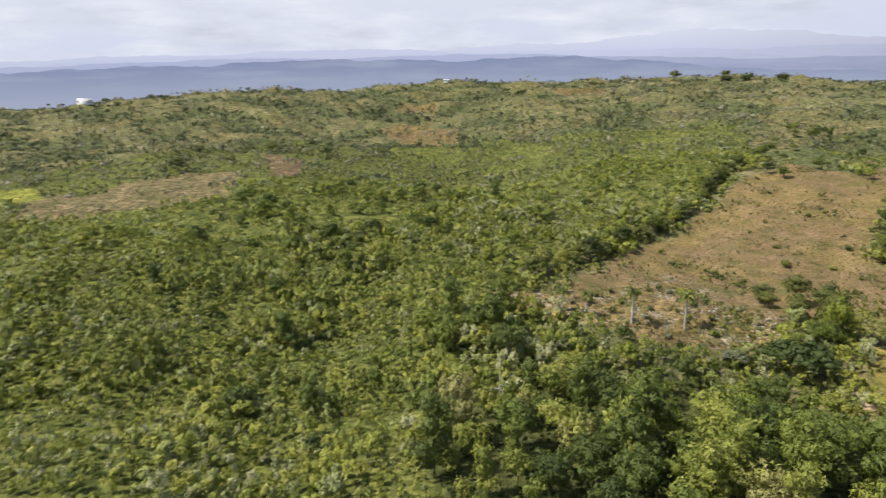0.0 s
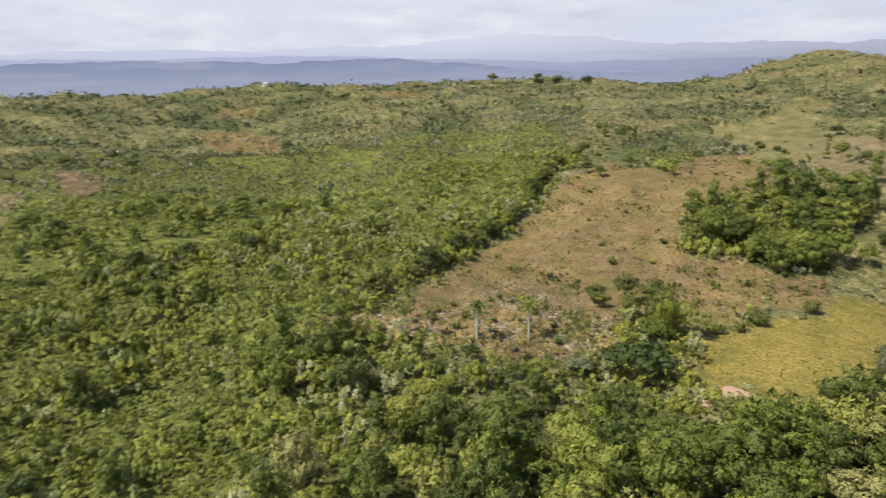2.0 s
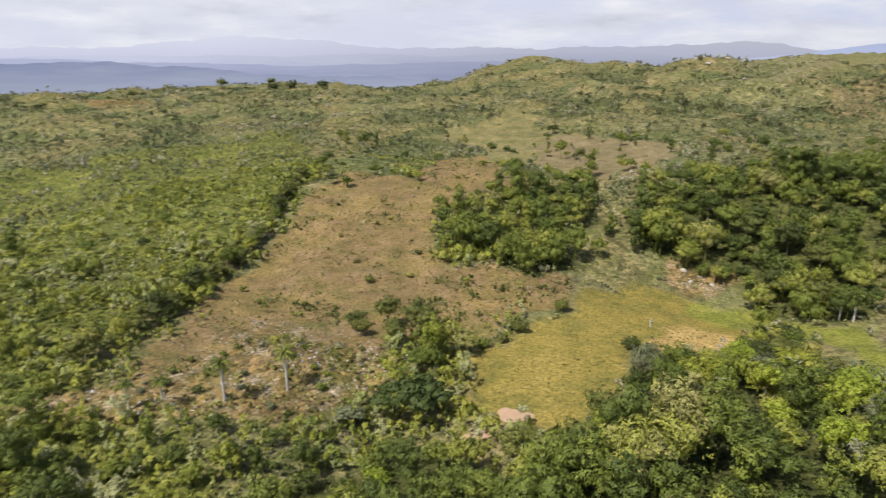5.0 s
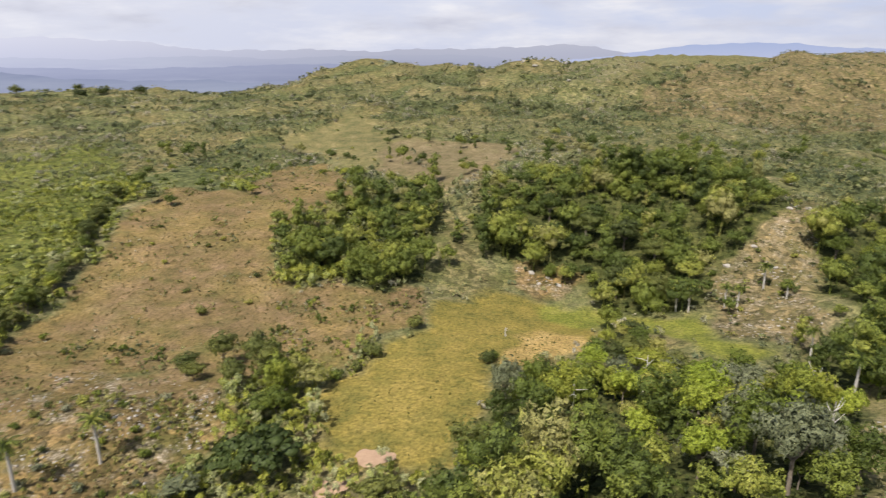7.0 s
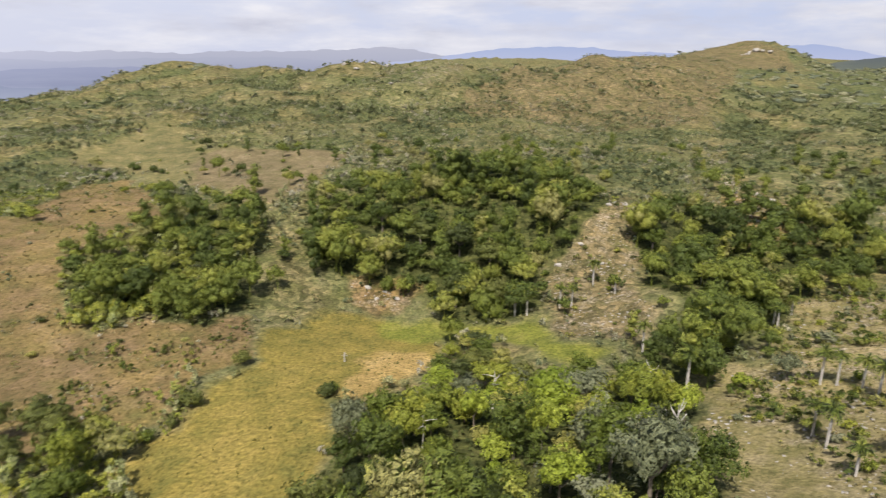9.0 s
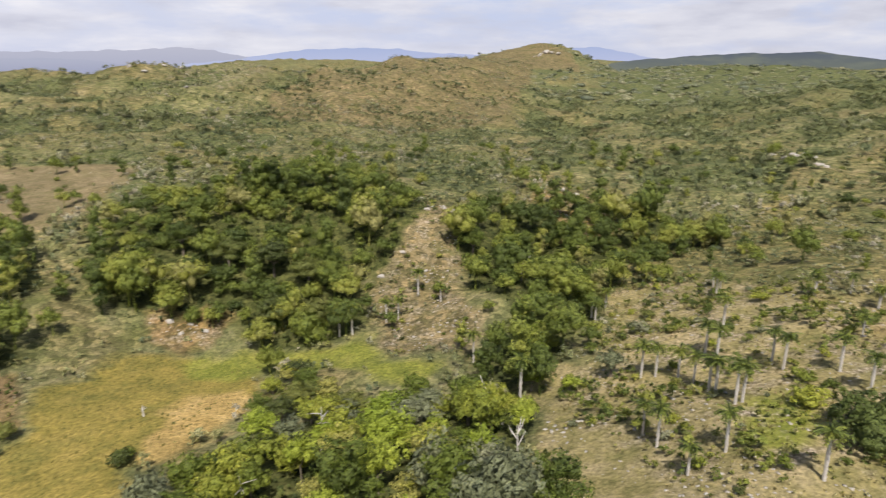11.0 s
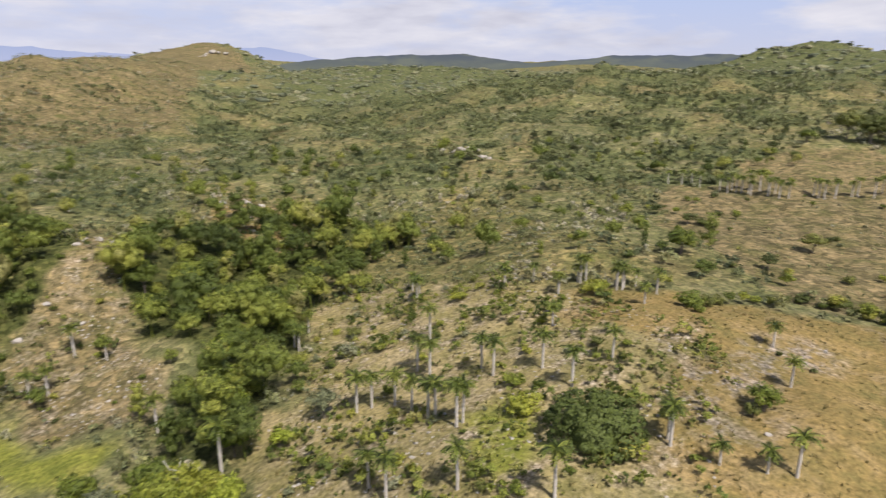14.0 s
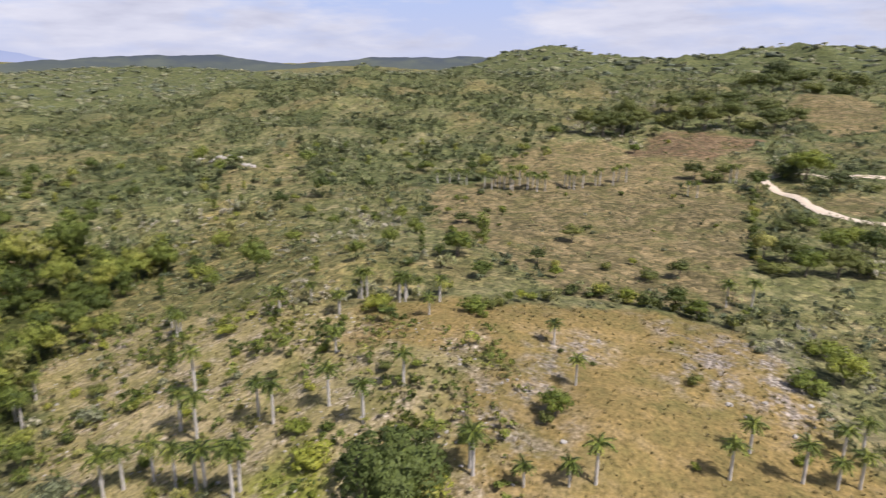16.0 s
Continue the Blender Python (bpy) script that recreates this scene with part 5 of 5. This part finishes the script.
many("grass_tufts", TUFTS, spots_in([PASTURE, FRONT_KNOLL, SPUR, PALM_KNOLL, TOP_MEADOW], 2.3, 61), (0.3, 0.9), STRAW, "dry straw-coloured grass tufts", "grass", 8, (0.6, 1.0))
many("grass_tufts", TUFTS, spots_in([BASIN, GLADE, MOUND], 2.0, 71), (0.25, 0.6), TUFT, "rough yellow-green meadow grass", "grass", 9, (0.5, 0.9))
def stony(polys, step, seed):
    """Places in stony drifts inside some outlines."""
    p = np.array(spots_in(polys, step, seed))
    r = np.random.RandomState(seed)
    return p[r.rand(len(p)) < np.clip(2.6 * (drifts(p[:, 0], p[:, 1], 0.22) - 0.42), 0.04, 1)]


many("loose_stones", STONES, stony([FRONT_KNOLL, FRONT_SLOPE, SPUR, SCREE, ROCK_FOOT, ROCK_RIDGE], 1.7, 91), (0.12, 0.6), STONE, "pale limestone rubble lying on dry ground", "stones", 11, skew=2.0)
many("loose_stones", STONES, stony([PALM_KNOLL, FRONT_FOOT, ROCK_EDGE], 2.1, 95), (0.12, 0.55), STONE, "pale stones scattered among the palms", "stones", 12, skew=2.0)


# ---- boulders ----
def boulder_shape(seed):
    v, f = ball(3, seed, 0.10)
    r = np.random.RandomState(seed)
    for _ in range(7):
        d = r.normal(size=3)
        d /= np.linalg.norm(d)
        over = np.maximum(v @ d - r.uniform(0.55, 0.8), 0)
        v = v - over[:, None] * d * 0.85
    return v * np.array([1, 0.8, 0.65]), f


BOULDERS = [mesh_object("boulder", *boulder_shape(s), STONE) for s in (501, 502, 503, 504)]


def boulders(flat, label):
    """Weathered rocks half sunk in the ground: x, y, radius."""
    for i, (x, y, r) in enumerate(triples(flat)):
        ob = new("boulder", BOULDERS[(i + len(flat)) % 4].data)
        tagged(ob, label, "boulder", "boulders on the hillsides")
        ob.matrix_basis = pose(x, y, float(height(x, y)) + 0.15 * r, 8 * math.sin(i), 8 * math.cos(2 * i), 67 * i) @ Matrix.Diagonal((r, r, r * (0.8 + 0.35 * math.sin(i * 1.7) ** 2), 1))


boulders([302, 356, 2.4, 305, 351, 2.8, 299, 360, 1.8, 308, 345, 2.6, 304, 347, 2.0, 310, 340, 1.7, 296, 350, 1.6, 288, 318, 2.2, 286, 313, 1.8, 291, 323, 1.5, 300, 352, 1.3, 306, 358, 1.4], "pale limestone boulder piled on the crest of a green knoll")
boulders([131, 340, 1.9, 141, 338, 2.3, 146, 334, 1.7, 136, 326, 1.5, 129, 316, 1.8, 124, 306, 1.4, 112, 299, 1.7, 118, 296, 1.2, 128, 291, 1.9, 135, 290, 1.5, 123, 283, 1.3, 104, 291, 1.6], "weathered pale rock on a bare scree slope")
boulders([61, 306, 2.0, 66, 305, 1.5, 57, 300, 1.3, 69, 303, 1.2, 40, 278, 1.2, 30, 271, 1.3, 45, 268, 1.0], "pale rock breaking through the stony spur")
boulders([-38, 274, 1.3, -32, 272, 1.1, -28, 268, 1.2, -35, 268, 0.9], "pinkish rock at the foot of the wood")
boulders([110, 77, 0.8, 113, 80, 0.7, 120, 66, 0.7, 128, 105, 0.6, 86, 104, 0.6, 107, 70, 0.6, 116, 74, 0.5], "small whitish rock bedded in the hilltop grass")
boulders([715, 1396, 6.5, 733, 1402, 8, 750, 1378, 6, 722, 1408, 5, 741, 1390, 5, 706, 1404, 4.5], "pale bare outcrop on the summit of a brown hill")
boulders([-45, 778, 3, -30, 770, 2.6, -62, 742, 2.8, -75, 755, 2.4, -20, 700, 2.2, -40, 690, 2, -27, 662, 2.2], "grey-white rock showing on a scrubby ridge")
for b in BOULDERS:
    bpy.data.objects.remove(b)


# ---- the dirt road and bare patches ----
def strip(name, points, width, lift, material, label):
    pts = along(points, 3.0) + [points[-1]]
    v = []
    for i, (x, y) in enumerate(pts):
        ax, ay = pts[max(i - 1, 0)]
        bx, by = pts[min(i + 1, len(pts) - 1)]
        k = math.hypot(bx - ax, by - ay)
        nx, ny = -(by - ay) / k, (bx - ax) / k
        for s in (-1, -0.33, 0.33, 1):
            px, py = x + nx * s * width / 2, y + ny * s * width / 2
            v.append((px, py, float(height(px, py)) + lift - 0.25 * abs(s) ** 3))
    return tagged(mesh_object(name, np.array(v), grid_faces(len(pts), 4), material, True), label, "road", kind="structure")


strip("road", [(345, 50), (334, 60), (324, 58), (315, 55), (303, 50), (288, 46), (282, 42), (276, 35), (272, 27), (262, -10), (250, -60)], 4.2, 0.5, ROAD, "pale unpaved dirt road cut into the hillside")
strip("road", [(345, 50), (346, 38), (342, 25), (347, 16), (350, 4), (356, -30)], 4.2, 0.5, ROAD, "upper bend of the pale dirt road")


def soil_patch(x, y, a, b, seed):
    r = np.random.RandomState(seed)
    v = [(x, y, float(height(x, y)) + 0.35)]
    for i in range(28):
        t = i * 6.283 / 28
        q = 1 + 0.18 * math.sin(3 * t + r.uniform(0, 1)) + r.uniform(-0.06, 0.06)
        px, py = x + a * q * math.cos(t), y + b * q * math.sin(t)
        v.append((px, py, float(height(px, py)) + 0.12))
    f = [[0, 1 + i, 1 + (i + 1) % 28] for i in range(28)]
    tagged(mesh_object("soil_patch", np.array(v), f, SOIL, True), "bare reddish soil worn into the meadow", "soil", kind="structure")


soil_patch(-62.5, 147, 4.0, 3.2, 1)
soil_patch(-68, 136.5, 4.2, 2.6, 2)


# ---- far houses ----
PLASTER = plain_mat("white_plaster", (0.66, 0.65, 0.62), (0.80, 0.79, 0.77), 0.6, 0.8, 0.05)
SHEET_ROOF = plain_mat("zinc_roof", (0.42, 0.43, 0.44), (0.60, 0.61, 0.62), 0.5, 0.5, 0.05)


def house(x, y, w, d, h, turn, label):
    root = new("house")
    tagged(root, label, "house")
    a, b = w / 2, d / 2
    box = np.array([(sx * a, sy * b, z) for z in (-1.0, h) for sx, sy in ((-1, -1), (1, -1), (1, 1), (-1, 1))])
    mesh_object("wall", box, [[0, 1, 5, 4], [1, 2, 6, 5], [2, 3, 7, 6], [3, 0, 4, 7], [4, 5, 6, 7]], PLASTER, parent=root)
    a, b = a + 0.5, b + 0.5
    low, top = h + 0.004, h + d * 0.28
    hood = np.array([(-a, -b, low), (a, -b, low), (a, b, low), (-a, b, low), (-a, 0, top), (a, 0, top)])
    mesh_object("roof", hood, [[0, 1, 5], [0, 5, 4], [2, 3, 4], [2, 4, 5], [0, 4, 3], [1, 2, 5]], SHEET_ROOF, parent=root)
    for side in (-0.5, 0, 0.5):
        pane = np.array([(side * w - 0.6, -d / 2 - 0.03, 1.0), (side * w + 0.6, -d / 2 - 0.03, 1.0), (side * w + 0.6, -d / 2 - 0.03, h - 0.5), (side * w - 0.6, -d / 2 - 0.03, h - 0.5)]) * np.array([0.75, 1, 1])
        mesh_object("door" if side == 0 else "window", pane, [[0, 1, 2, 3]], BARK, parent=root)
    root.matrix_basis = pose(x, y, float(height(x, y)), 0, 0, turn)


house(-790, -7, 13, 8, 3.4, 68, "small white house with a zinc roof below the ridge")
house(-838, 451, 8, 6, 2.4, 50, "pale low house with a grey roof on the ridge")


# ---- dead trees ----
def dead_tree(x, y, h, seed, lean=0.0):
    r = np.random.RandomState(seed)
    root = new("dead_tree")
    tagged(root, "bare white dead tree with broken limbs", "dead tree")
    top = np.array([lean * h, 0, h])
    mesh_object("trunk", *tube([(0, 0, -0.3), top * 0.5 + r.normal(size=3) * 0.2, top], [0.24, 0.17, 0.06]), DEAD_WOOD, True, root)
    for i in range(5):
        s = top * r.uniform(0.45, 0.85)
        d = np.array([r.normal(), r.normal(), r.uniform(0.3, 1)])
        d = d / np.linalg.norm(d) * h * r.uniform(0.2, 0.42)
        mesh_object("limb", *tube([s, s + d * 0.5 + r.normal(size=3) * 0.15, s + d], [0.11, 0.08, 0.03], 5), DEAD_WOOD, True, root)
    root.matrix_basis = pose(x, y, float(height(x, y)), 0, 0, seed * 70)


for i, (x, y, h, lean) in enumerate([(-7, 186, 9, 0.25), (30, 176, 11, 0.5), (22, 154, 10, 0.1), (-24, 168, 8, 0.1), (70, 253, 8, 0.0), (73, 250, 9, 0.1), (-43, 220, 3, 0.0), (-100, 66, 9, 0.1), (-86, 84, 8, 0.3)]):
    dead_tree(x, y, h, i + 1, lean)
